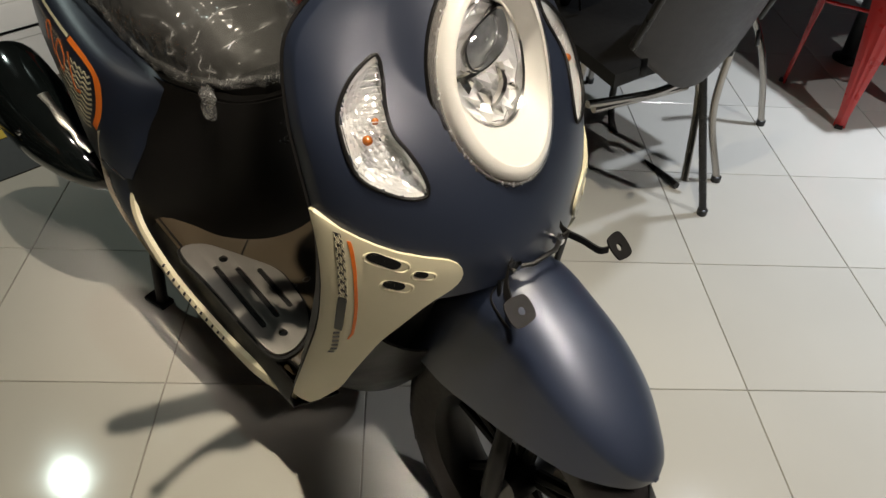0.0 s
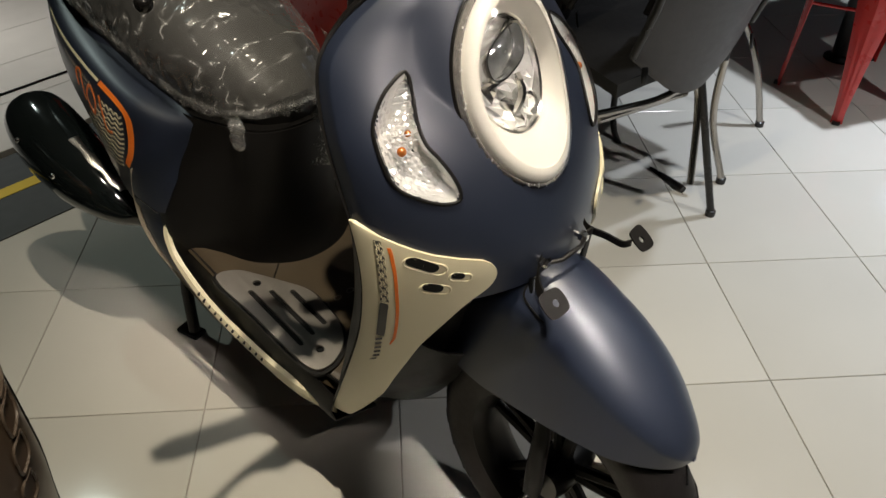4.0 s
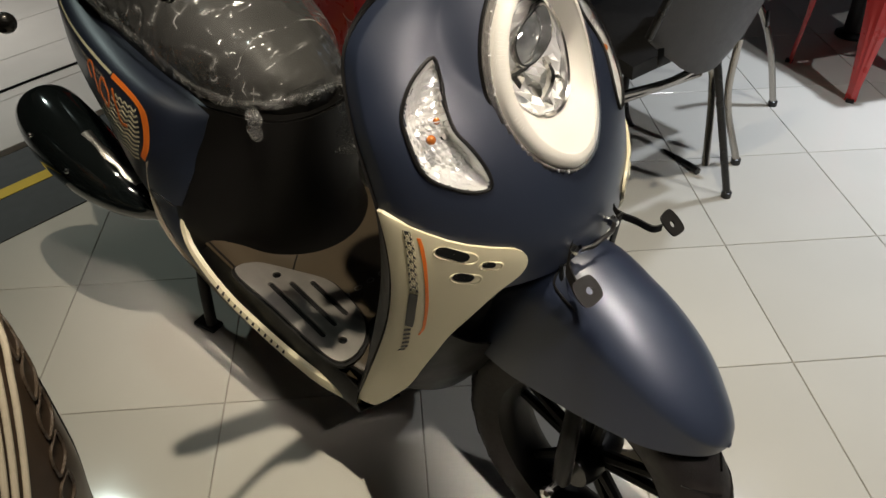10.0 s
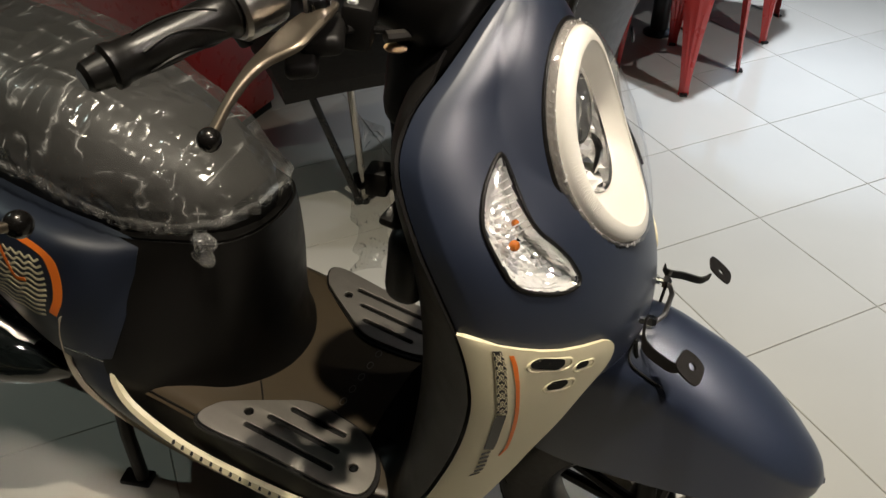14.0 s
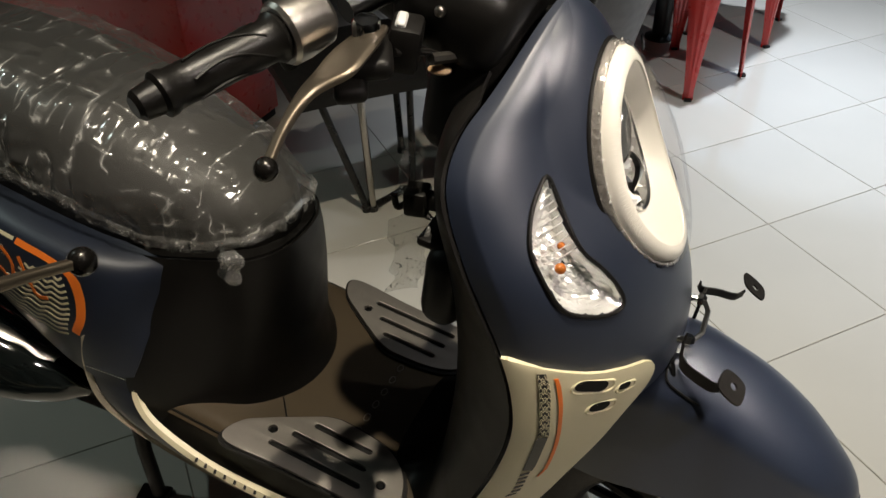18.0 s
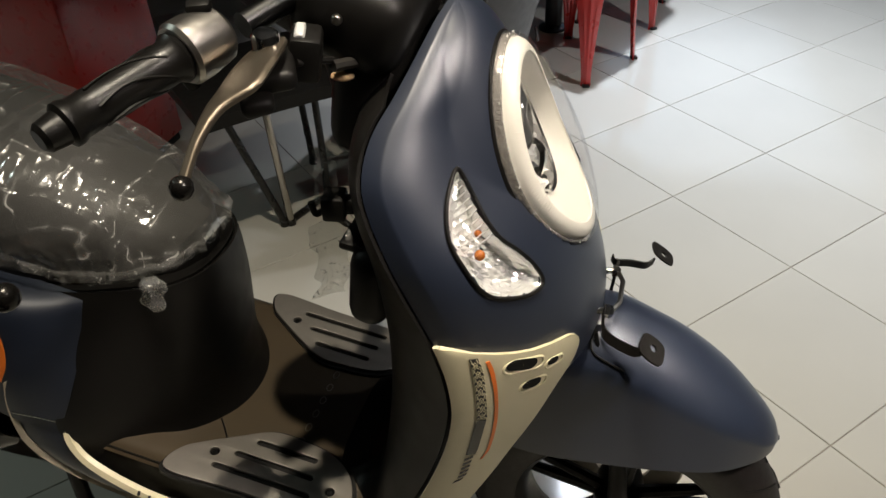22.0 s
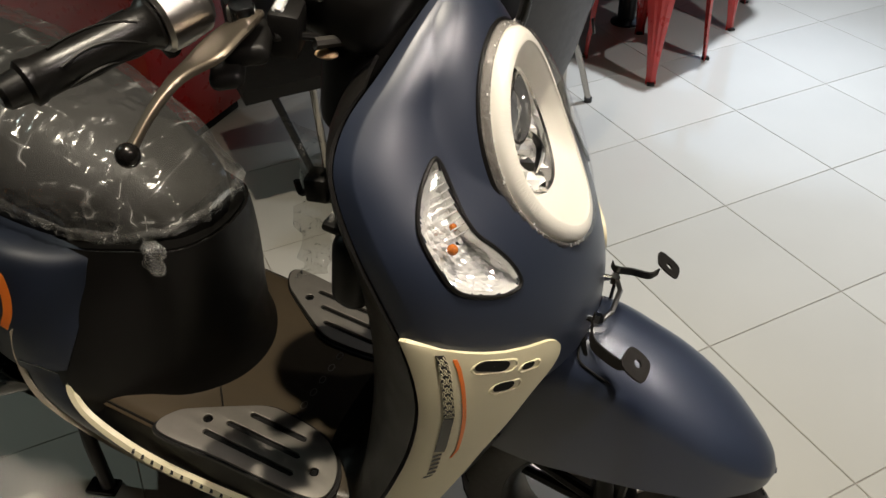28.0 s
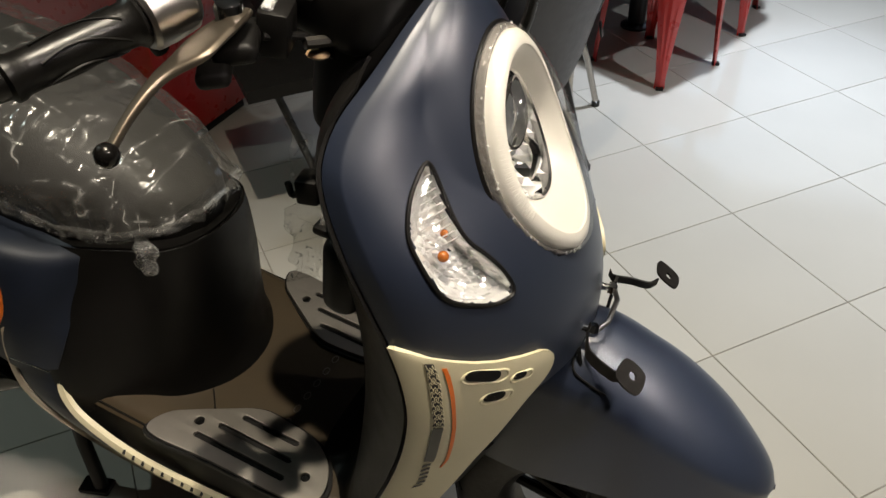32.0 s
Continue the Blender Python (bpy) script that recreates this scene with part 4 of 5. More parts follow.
# seat, its base, and the clear film pulled over it
SEAT = [(-1.36, 0.04, 0.73, 0.800), (-1.30, 0.105, 0.70, 0.838), (-1.16, 0.138, 0.672, 0.834), (-1.0, 0.144, 0.640, 0.812), (-0.87, 0.136, 0.614, 0.783), (-0.77, 0.120, 0.606, 0.740), (-0.70, 0.097, 0.610, 0.705), (-0.65, 0.064, 0.622, 0.669), (-0.628, 0.022, 0.636, 0.645)]


def seat_point(x, t, grow=0.0):
    w, zb, zt = table(SEAT, x)
    c, s = math.cos(t), abs(math.sin(t))
    k = min(1.0, max(0.0, (x + 0.86) / 0.2))
    return Vector((x + (grow if x > -0.66 else 0) * (1 - s), -math.copysign(abs(c) ** (0.62 + 0.14 * k), c) * (w + grow), zb + (zt + grow - zb) * s ** (0.55 + 0.17 * k)))


xs = [-1.36 + 0.732 * (1 - (1 - i / 50) ** 1.5) for i in range(51)]
part("seat", grid([[seat_point(x, math.pi * j / 32) for j in range(33)] for x in xs], False), SEAT_VINYL, SCOOTER, "black vinyl dual seat", 60)
base = [seat_point(x, 0.0) for x in xs] + [seat_point(x, math.pi) for x in xs[::-1]]
part("seat_base", grid([[p + Vector((0, 0, 0.012)) for p in base], base, [Vector((p.x + 0.006 * (p.x > -0.66), p.y * 0.90, min(p.z - 0.004, 0.600 + max(0, -(p.x + 0.86)) * 0.22))) for p in base]], True), BLACK, SCOOTER, "black seat base", 50)
deck = [(p.x - 0.003, -p.y) for p in cover_half(0.598)[::-1]] + [(p.x - 0.003, p.y) for p in cover_half(0.598)[1:]] + [(-1.0, -0.12), (-1.0, 0.12)]
part("seat_deck", plate(deck, 0.004, (), lambda u, v, h: (u, v * 0.98, 0.602 + h)), BLACK, SCOOTER, "black deck under the seat")
# thin cable clipped on the mudguard
part("mudguard_cable", tube([(-0.066, -0.040, 0.606), (-0.070, -0.047, 0.602), (-0.066, -0.062, 0.588), (-0.045, -0.067, 0.578), (-0.025, -0.069, 0.571)], 0.0013, 6, 20), BLACK, SCOOTER, "thin black cable")

# muffler on the right
MUFFLER = [(-0.925, -0.196, 0.318, 0.010), (-0.94, -0.200, 0.328, 0.024), (-0.965, -0.210, 0.342, 0.039), (-1.01, -0.226, 0.364, 0.055), (-1.08, -0.239, 0.390, 0.069), (-1.18, -0.245, 0.425, 0.074), (-1.26, -0.242, 0.455, 0.060), (-1.285, -0.238, 0.465, 0.02)]


def shield_strip():
    """A narrow pressed strip lying on the muffler's inner upper side."""
    rows, up = [], Vector((0.35, 0.08, 0.92)).normalized()
    across = Vector((-0.93, -0.08, 0.36)).cross(up).normalized()
    for i, v in enumerate(spl(MUFFLER, 60)):
        if -1.115 < v[0] < -0.972:
            p = Vector(v[:3]) + up * (v[3] + 0.004)
            w = 0.0095 + 0.002 * math.sin(i * 0.9)
            rows.append([p - across * w - up * 0.003, p - across * w * 0.4, p + across * w * 0.4, p + across * w - up * 0.003])
    return shell(rows, 0.004)


muf = part("muffler", tube([v[:3] for v in MUFFLER], [v[3] for v in MUFFLER], 24, 40), BLACK_GLOSS, SCOOTER, "glossy black exhaust with a bright shield strip")
part("heat_shield", shield_strip(), ALUMINIUM, muf, "bright metal strip")
for x, y, z in ((-1.06, -0.300, 0.415), (-1.17, -0.312, 0.455), (-0.985, -0.243, 0.385)):
    part("shield_bolt", ball((x, y, z), 0.006, n=10), CHROME, muf)
part("engine_case", block((0.34, 0.16, 0.13), (-1.05, 0.02, 0.29), (0, 6, 0), 0.035, 4), DARK_STEEL, SCOOTER, "dark engine case")
part("rear_fender", tube([(-1.05, 0, 0.50), (-1.20, 0, 0.545), (-1.36, 0, 0.52), (-1.47, 0, 0.40)], [0.06, 0.075, 0.075, 0.06], 14, 16, 0.5), BLACK, SCOOTER, "black rear mudguard")

# number plate bracket on the nose
bracket = part("plate_bracket", tube([(-0.052, -0.040, 0.637), (-0.043, -0.02, 0.637), (-0.043, 0.02, 0.638), (-0.052, 0.040, 0.638)], 0.0032, 8), STEEL, SCOOTER, "black steel number plate bracket on two bolts")
for s in (-1, 1):
    side = (lambda b: b) if s < 0 else mirrored
    part("bolt", side(join(tube([(-0.098, -0.038, 0.634), (-0.056, -0.039, 0.637)], 0.0045, 10), lathe([(0, -0.002), (0.0085, -0.002), (0.0085, 0.004), (0.005, 0.008), (0, 0.008)], (-0.056, -0.039, 0.637), (1, 0, 0), 6))), CHROME, bracket, "bright hex bolt", 20)
    arm = [(-0.060, -0.044, 0.645), (-0.059, -0.046, 0.622), (-0.054, -0.050, 0.610), (-0.040, -0.061, 0.609), (-0.018, -0.078, 0.616), (-0.008, -0.086, 0.626)] if s < 0 else [(-0.060, -0.044, 0.655), (-0.058, -0.052, 0.642), (-0.052, -0.058, 0.636), (-0.038, -0.068, 0.630), (-0.018, -0.078, 0.622), (-0.008, -0.085, 0.626)]
    strap = []
    for q in spl(arm, 26):
        wide = Vector((0.15, 0.25, 0.95)).normalized() * 0.0068
        strap.append([q - wide, q, q + wide])
    part("arm", side(shell(strap, 0.0022)), BRACKET, bracket, "bent flat black arm")
    tab = plate([(p.x, p.y) for p in spl([(-0.015, -0.014, 0), (0.014, -0.015, 0), (0.016, 0.010, 0), (0.007, 0.017, 0), (-0.009, 0.017, 0), (-0.016, 0.010, 0)], 30, True)], 0.0024, [circle(0.001, 0.002, 0.0048, 12)])
    bmesh.ops.transform(tab, matrix=pose(0.002, -0.091, 0.637, 8, 36, 0), verts=tab.verts)
    part("tab", side(tab), BRACKET, bracket, "square tab with a round hole", 30)
part("flange", block((0.004, 0.013, 0.066), (-0.056, 0.050, 0.612), (0, 6, 0), 0.0015, 2), BRACKET, bracket, "flat black upright flange")
part("horn_pipe", tube([(-0.066, -0.050, 0.610), (-0.058, -0.054, 0.585), (-0.035, -0.060, 0.565)], 0.003, 6, 12), DARK_STEEL, SCOOTER)

# handlebar, grips, lever
part("steering_column", tube([(-0.335, -0.02, 0.86), (-0.36, -0.02, 0.97), (-0.375, -0.01, 1.03)], [0.042, 0.036, 0.028], 16), BLACK, SCOOTER, "black steering column cover")
part("handlebar", tube([(-0.405, -0.15, 1.012), (-0.375, -0.08, 1.025), (-0.372, 0, 1.03), (-0.375, 0.08, 1.025), (-0.405, 0.15, 1.012)], 0.013, 12, 30), DARK_STEEL, SCOOTER, "bare dark handlebar")
part("dashboard", join(block((0.12, 0.17, 0.09), (-0.325, -0.030, 1.0), (0, 20, 0), 0.03, 4), block((0.08, 0.14, 0.16), (-0.32, -0.03, 0.92), (0, 10, 0), 0.03, 4)), BLACK, SCOOTER, "black handlebar cowl")
pod = part("speedometer", lathe([(0, -0.065), (0.036, -0.06), (0.054, -0.035), (0.061, 0.0), (0.061, 0.022), (0.057, 0.028), (0.052, 0.026), (0.050, 0.020)], (-0.395, -0.040, 1.035), (-0.30, 0, 1), 44), BLACK, SCOOTER, "round black speedometer pod")
part("dial_glass", lathe([(0, 0.024), (0.03, 0.0235), (0.051, 0.021)], (-0.395, -0.040, 1.035), (-0.30, 0, 1), 40), BLACK_GLOSS, pod, "dark glossy dial glass")
for s in (-1, 1):
    side = (lambda b: b) if s < 0 else mirrored
    g0, g1 = Vector((-0.434, -0.215, 1.008)), Vector((-0.477, -0.328, 0.993))
    ax = (g1 - g0).normalized()
    grip = part("grip", side(lathe([(0, 0), (0.022, 0), (0.023, 0.004), (0.019, 0.010), (0.0185, 0.03), (0.0175, 0.09), (0.0175, 0.106), (0.0195, 0.110), (0.0195, 0.116), (0.015, 0.119), (0.013, 0.135), (0.009, 0.139), (0, 0.139)], g0, ax, 28)), GRIP_RUBBER, SCOOTER, "black rubber grip with wavy grooves", 35)
    wav = []
    u0 = ax.orthogonal().normalized()
    v0 = ax.cross(u0)
    for k in range(6):
        pts = []
        for q in range(7):
            t = 2 * math.pi * k / 6 + 0.55 * math.sin(q / 6 * math.pi) + 0.12 * q
            pts.append(g0 + ax * (0.018 + 0.012 * q) + (u0 * math.cos(t) + v0 * math.sin(t)) * 0.0186)
        wav.append(tube(pts, 0.0014, 5, 14))
    part("groove", side(join(*wav)), BLACK, grip, "raised wavy ribs")
    hous = part("switch_housing", side(lathe([(0, -0.050), (0.020, -0.050), (0.026, -0.044), (0.029, -0.020), (0.029, -0.004), (0.026, 0.0), (0, 0.0)], g0, ax, 28)), ALUMINIUM, SCOOTER, "silver switch housing", 35)
    part("switch_button", side(block((0.022, 0.018, 0.014), (-0.425, -0.182, 1.040), (10, 0, 25), 0.004, 2)), BLACK, hous)
    part("cable_socket", side(tube([(-0.448, -0.198, 0.990), (-0.445, -0.188, 0.968)], 0.008, 10)), BLACK, hous)
    blade = []
    stations = [(-0.366, -0.165, 1.006, 0.012), (-0.366, -0.188, 1.004, 0.018), (-0.367, -0.212, 1.000, 0.0205), (-0.368, -0.238, 0.994, 0.0190), (-0.378, -0.264, 0.986, 0.0085), (-0.377, -0.300, 0.974, 0.0050), (-0.3685, -0.338, 0.9625, 0.0048)]
    for v in spl(stations, 44):
        c, w = Vector(v[:3]), v[3]
        blade.append([c + Vector((0.97, 0.05, 0.20)).normalized() * (w * math.copysign(abs(math.cos(a)) ** 0.7, math.cos(a))) + Vector((-0.2, 0.0, 0.97)).normalized() * (min(w, 0.0052) * 0.8 * math.copysign(abs(math.sin(a)) ** 0.5, math.sin(a))) for a in (2 * math.pi * q / 14 for q in range(14))])
    lev = part("brake_lever", side(grid(blade, True, True)), LEVER_METAL, SCOOTER, "curved flat metal brake lever with ball end", 50)
    part("ball_end", side(ball((-0.368, -0.340, 0.9618), 0.0098, n=20)), mat("dark_ball", (0.03, 0.028, 0.026), 0.25, 0.8, 0.1, 20), lev, "dark ball end")
    perch = part("lever_perch", side(join(block((0.040, 0.055, 0.020), (-0.366, -0.178, 0.985), (8, -4, 28), 0.008, 3), block((0.030, 0.07, 0.016), (-0.378, -0.195, 0.972), (8, -4, 30), 0.007, 3))), BLACK, SCOOTER, "black lever perch")
    part("pivot_bolt", side(lathe([(0, -0.012), (0.0125, -0.012), (0.0125, 0.004), (0.0105, 0.0065), (0.004, 0.0075), (0, 0.0075)], (-0.368, -0.178, 1.014), (0.1, -0.1, 1), 20)), CHROME, perch, "slotted bright pivot bolt")
    part("switch_block", side(block((0.03, 0.04, 0.045), (-0.352, -0.138, 0.985), (5, 10, 20), 0.006, 2)), BLACK, perch)
    part("label_plate", side(block((0.010, 0.024, 0.010), (-0.352, -0.143, 0.985 + 0.022), (5, 10, 20), 0.002, 1)), mat("silver_label", (0.6, 0.6, 0.6), 0.4, 0.2, 0.05, 20), perch, "pale label")
    part("clamp_bolt", side(join(ball((-0.325, -0.120, 1.012), 0.0055, n=12), ball((-0.318, -0.110, 0.985), 0.005, n=12), tube([(-0.33, -0.13, 0.97), (-0.31, -0.10, 0.965)], 0.006, 8))), STEEL, perch, "bright clamp screws")
    part("wire_boot", side(ball((-0.330, -0.112, 0.952), 0.009, (1.4, 1, 0.5), 12)), mat("tan_boot", (0.55, 0.36, 0.20), 0.5, 0, 0.1, 10), perch, "tan wire boot")
    part("brake_cable", side(tube([(-0.352, -0.160, 0.985), (-0.33, -0.12, 0.97), (-0.32, -0.08, 0.92), (-0.325, -0.06, 0.86)], 0.004, 8, 16)), BLACK, SCOOTER, "black brake cable")
part("hook", join(block((0.026, 0.030, 0.030), (-0.356, -0.118, 0.800), (0, 0, 10), 0.004, 2), block((0.07, 0.016, 0.020), (-0.325, -0.112, 0.800), (0, 0, 8), 0.004, 2), tube([(-0.366, -0.12, 0.795), (-0.380, -0.12, 0.785), (-0.384, -0.12, 0.800)], 0.004, 8, 10)), BLACK, SCOOTER, "black bag hook")
part("stand_leg", join(tube([(-0.93, -0.13, 0.24), (-0.915, -0.155, 0.12), (-0.905, -0.165, 0.012)], [0.014, 0.013, 0.013], 10), block((0.06, 0.035, 0.012), (-0.915, -0.168, 0.006), (0, 0, 15), 0.004, 2)), BLACK, SCOOTER, "black stand leg with flat foot")
part("stand_leg", mirrored(join(tube([(-0.93, -0.13, 0.24), (-0.915, -0.155, 0.12), (-0.905, -0.165, 0.012)], [0.014, 0.013, 0.013], 10), block((0.06, 0.035, 0.012), (-0.915, -0.168, 0.006), (0, 0, 15), 0.004, 2))), BLACK, SCOOTER, "black stand leg with flat foot")

# the second scooter beside it, in brown
BROWN = mat("brown_paint", (0.055, 0.035, 0.022), 0.34, 0.1, 0.05, 4, 0.03, 500)
neighbour = copy_thing(SCOOTER, pose(-0.5433, -0.7560, 0, 0, 0, -49.5) @ pose(-0.044, -0.82, 0))
tagged(neighbour, "brown scooter parked close beside the navy one", "scooter", "parked scooters")
gone = [ob for ob in neighbour.children if ob.name.startswith(("cheek_panel", "front_cover", "turn_signal", "headlamp"))]
for ob in [q for top in gone for q in (*top.children_recursive, top)]:
    bpy.data.objects.remove(ob)
for ob in neighbour.children_recursive:
    if ob.name.startswith(("rear_side_panel", "front_mudguard", "lower_side_cover")):
        ob.material_slots[0].link = "OBJECT"
        ob.material_slots[0].material = BROWN
        ob["label"] = "glossy brown body panel"
front = part("front_cover", shell([[apron(-1 + 2 * j / 96, 0.19 + 0.79 * i / 80) for j in range(97)] for i in range(81)], 0.004), BROWN, neighbour, "smooth dark brown front cover with cream piping", 50)
PIPING = mat("cream_piping", (0.62, 0.54, 0.42), 0.3, 0, 0.05, 12)
for shift in (0.0, 0.012, 0.022):
    edge = [skin_yz(y - shift, z, 0.003) for y, z in ((0.212, 0.86), (0.2065, 0.82), (0.197, 0.785), (0.186, 0.755), (0.174, 0.725), (0.161, 0.695), (0.147, 0.665), (0.132, 0.635))]
    part("piping", tube(edge, 0.0030, 8, 40), PIPING, front, "cream piping line")
EMBOSS = mat("brown_emboss", (0.085, 0.062, 0.045), 0.28, 0.1, 0.08, 20)
for k in range(5):
    yc, zc = table([(0.60, 0.178), (0.66, 0.192), (0.72, 0.203), (0.78, 0.2085)], 0.625 + 0.036 * k)[0], 0.625 + 0.036 * k
    loop = [skin_yz(min(0.2105, yc + 0.0085 * math.copysign(abs(math.cos(t)) ** 0.5, math.cos(t))), zc + 0.0145 * math.copysign(abs(math.sin(t)) ** 0.5, math.sin(t)) + 0.004 * math.cos(t), 0.0012) for t in (2 * math.pi * q / 28 for q in range(28))]
    part("embossed_mark", loop_tube(loop, 0.0019, 6), EMBOSS, front, "raised outlined mark")

# clear film: a thing of its own, lying over the seat


def film_material(name, haze, crease, scale):
    """Clear film: see-through, milky, highlight streaks whitened into its creases, glossy on their flanks."""
    m = bpy.data.materials.new(name)
    m.use_nodes = True
    nt = m.node_tree
    for n in list(nt.nodes):
        nt.nodes.remove(n)

    def node(kind, **values):
        n = nt.nodes.new(kind)
        for key, v in values.items():
            n.inputs[key.replace("_", " ")].default_value = v
        return n

    def sums(op, a, b):
        n = nt.nodes.new("ShaderNodeMath")
        n.operation = op
        for i, q in enumerate((a, b)):
            if isinstance(q, (int, float)):
                n.inputs[i].default_value = q
            else:
                nt.links.new(q, n.inputs[i])
        return n.outputs[0]

    tc = nt.nodes.new("ShaderNodeTexCoord")
    bend = node("ShaderNodeTexNoise", Scale=scale * 0.5, Detail=2.0)
    nt.links.new(tc.outputs["Object"], bend.inputs["Vector"])
    ridges = []
    for turn, stretch, k in (((0.0, 0.05, 0.08), (0.16, 1.7, 1.4), 1.0), ((0.9, 0.1, -0.7), (2.2, 0.22, 1.0), 1.2), ((0.3, 0.8, 1.4), (1.7, 0.26, 1.4), 2.4)):
        mp = node("ShaderNodeMapping", Rotation=turn, Scale=stretch)
        wn = node("ShaderNodeTexNoise", Scale=scale * k, Detail=0.9, Distortion=0.0)
        nt.links.new(tc.outputs["Object"], mp.inputs["Vector"])
        nt.links.new(mp.outputs[0], wn.inputs["Vector"])
        off = sums("ABSOLUTE", sums("SUBTRACT", wn.outputs[0], 0.5), 0)
        ridges.append(sums("MAXIMUM", sums("SUBTRACT", 1.0, sums("MULTIPLY", off, 8.0)), 0.0))
    mask = sums("MINIMUM", sums("MAXIMUM", sums("MULTIPLY", sums("SUBTRACT", bend.outputs[0], 0.37), 4.5), 0.22), 1.0)
    ridge = sums("ADD", sums("MAXIMUM", ridges[0], ridges[1]), sums("MULTIPLY", ridges[2], 0.5))
    thin = sums("MULTIPLY", sums("POWER", sums("MULTIPLY", ridge, 0.72), 14.0), mask)
    bp = node("ShaderNodeBump", Strength=0.75, Distance=0.0045)
    nt.links.new(sums("MULTIPLY", ridge, sums("ADD", mask, 0.25)), bp.inputs["Height"])
    out = nt.nodes.new("ShaderNodeOutputMaterial")
    tr = nt.nodes.new("ShaderNodeBsdfTransparent")
    tr.inputs[0].default_value = (0.95, 0.95, 0.94, 1)
    gl = node("ShaderNodeBsdfGlossy", Roughness=0.17)
    gl.inputs[0].default_value = (0.95, 0.95, 0.93, 1)
    df = nt.nodes.new("ShaderNodeBsdfDiffuse")
    df.inputs[0].default_value = (0.70, 0.69, 0.67, 1)
    fr = node("ShaderNodeFresnel", IOR=1.22)
    m1, m2 = nt.nodes.new("ShaderNodeMixShader"), nt.nodes.new("ShaderNodeMixShader")
    nt.links.new(sums("ADD", sums("MULTIPLY", thin, crease), haze), m1.inputs[0])
    nt.links.new(sums("ADD", sums("MULTIPLY", thin, 0.10), sums("ADD", sums("MINIMUM", fr.outputs[0], 0.25), 0.035)), m2.inputs[0])
    for a, b in ((bp.outputs[0], gl.inputs["Normal"]), (tr.outputs[0], m1.inputs[1]), (df.outputs[0], m1.inputs[2]), (m1.outputs[0], m2.inputs[1]), (gl.outputs[0], m2.inputs[2]), (m2.outputs[0], out.inputs[0])):
        nt.links.new(a, b)
    return m


FILM = film_material("clear_film", 0.080, 0.42, 9.5)
FILM_HEM = film_material("gathered_film", 0.14, 0.60, 50)


def fold(q, stretch):
    """Sharp-crested folds between -0.5 and 1."""
    v = noise.noise(Vector((q.x * stretch[0], q.y * stretch[1], q.z * stretch[2])))
    return (1 - min(1.0, abs(v) * 2.2)) ** 2 - 0.35


def film_hem(x):
    """How far above the seat's lower edge the film ends."""
    return 0.058 + 0.085 * min(1, max(0, -(x + 0.70) / 0.25)) + 0.022 * math.sin(x * 23) * math.sin(x * 51)


def crumple(p):
    """Height of a crumpled sheet: flat facets that meet in sharp creases, at three sizes."""
    h = 0.0
    calm = min(1.0, max(0.25, 0.62 + 1.3 * noise.noise(p * 5 + Vector((3, 8, 2)))))
    for size, deep, off, stretch in ((7.0, 0.014, 0.0, (0.8, 1.2, 1.0)), (19.0, 0.0105 * calm, 5.0, (1.3, 0.6, 1.0)), (46.0, 0.0052 * calm, 9.0, (0.8, 1.3, 1.0))):
        q = Vector((p.x * stretch[0], p.y * stretch[1], p.z * stretch[2])) * size + Vector((off, off, off))
        q += Vector((noise.noise(q * 0.6), noise.noise(q * 0.6 + Vector((7, 7, 7))), 0)) * 0.8
        d = noise.voronoi(q)[0]
        h += deep * (d[0] - 0.45)
    return h


def film_sheet():
    rows = []
    for i in range(201):
        x = -1.37 + 0.745 * (1 - (1 - i / 200) ** 1.5)
        row = []
        t0 = film_hem(x)
        for j in range(181):
            t = t0 + (math.pi - 2 * t0) * j / 180
            p = seat_point(max(-1.36, min(-0.628, x)), t, 0.010)
            edge = min(1.0, min(j, 180 - j) / 24)
            c = crumple(p) + 0.006 * noise.noise(p * 4) + (1 - edge) * 0.004 * fold(p + Vector((9, 2, 1)), (46, 8, 12))
            nrm = Vector((0.6 if x > -0.72 else 0.0, -math.cos(t), 0.2 + abs(math.sin(t)))).normalized()
            row.append(p + nrm * (0.006 + max(-0.009, c)))
        rows.append(row)
    for k in (0.3, 0.6, 0.85, 1.0):
        rows.append([p.lerp(Vector((-0.612, p.y * 0.8, 0.634)), k) + Vector((0.006 * math.sin(math.pi * k), 0, 0)) for p in rows[200]])
    return grid(rows)


def film_edge():
    """The gathered rim of the film, all the way round the seat."""
    path = []
    for i in range(150):
        x = -1.34 + 0.71 * (1 - (1 - i / 149) ** 1.4)
        p = seat_point(x, film_hem(x), 0.016)
        path.append(p + Vector((0, 0, -0.004 + 0.005 * noise.noise(p * 30))))
    path += [Vector((-0.6165 + 0.004 * math.cos(a * 5), -0.030 + 0.060 * k / 12, 0.630 + 0.003 * math.sin(a * 3))) for k, a in [(k, k * 1.0) for k in range(13)]]
    path += [Vector((p.x, -p.y, p.z)) for p in path[149::-1]]
    rows = []
    for i, p in enumerate(path):
        out = Vector((p.x - max(-0.95, min(-0.70, p.x)), p.y, 0)).normalized()
        deep = 0.017 + 0.009 * noise.noise(p * 26)
        row = []
        for k in range(7):
            u = k / 6
            ruffle = (0.35 + u) * (0.0065 * noise.noise(Vector((i * 0.55, u * 1.2, 4))) + 0.0035 * noise.noise(Vector((i * 1.3, u * 3, 9))))
            row.append(p + out * (ruffle + 0.003 * math.sin(math.pi * u)) + Vector((0, 0, 0.012 - (deep + 0.006) * u)))
        rows.append(row)
    return grid(rows)


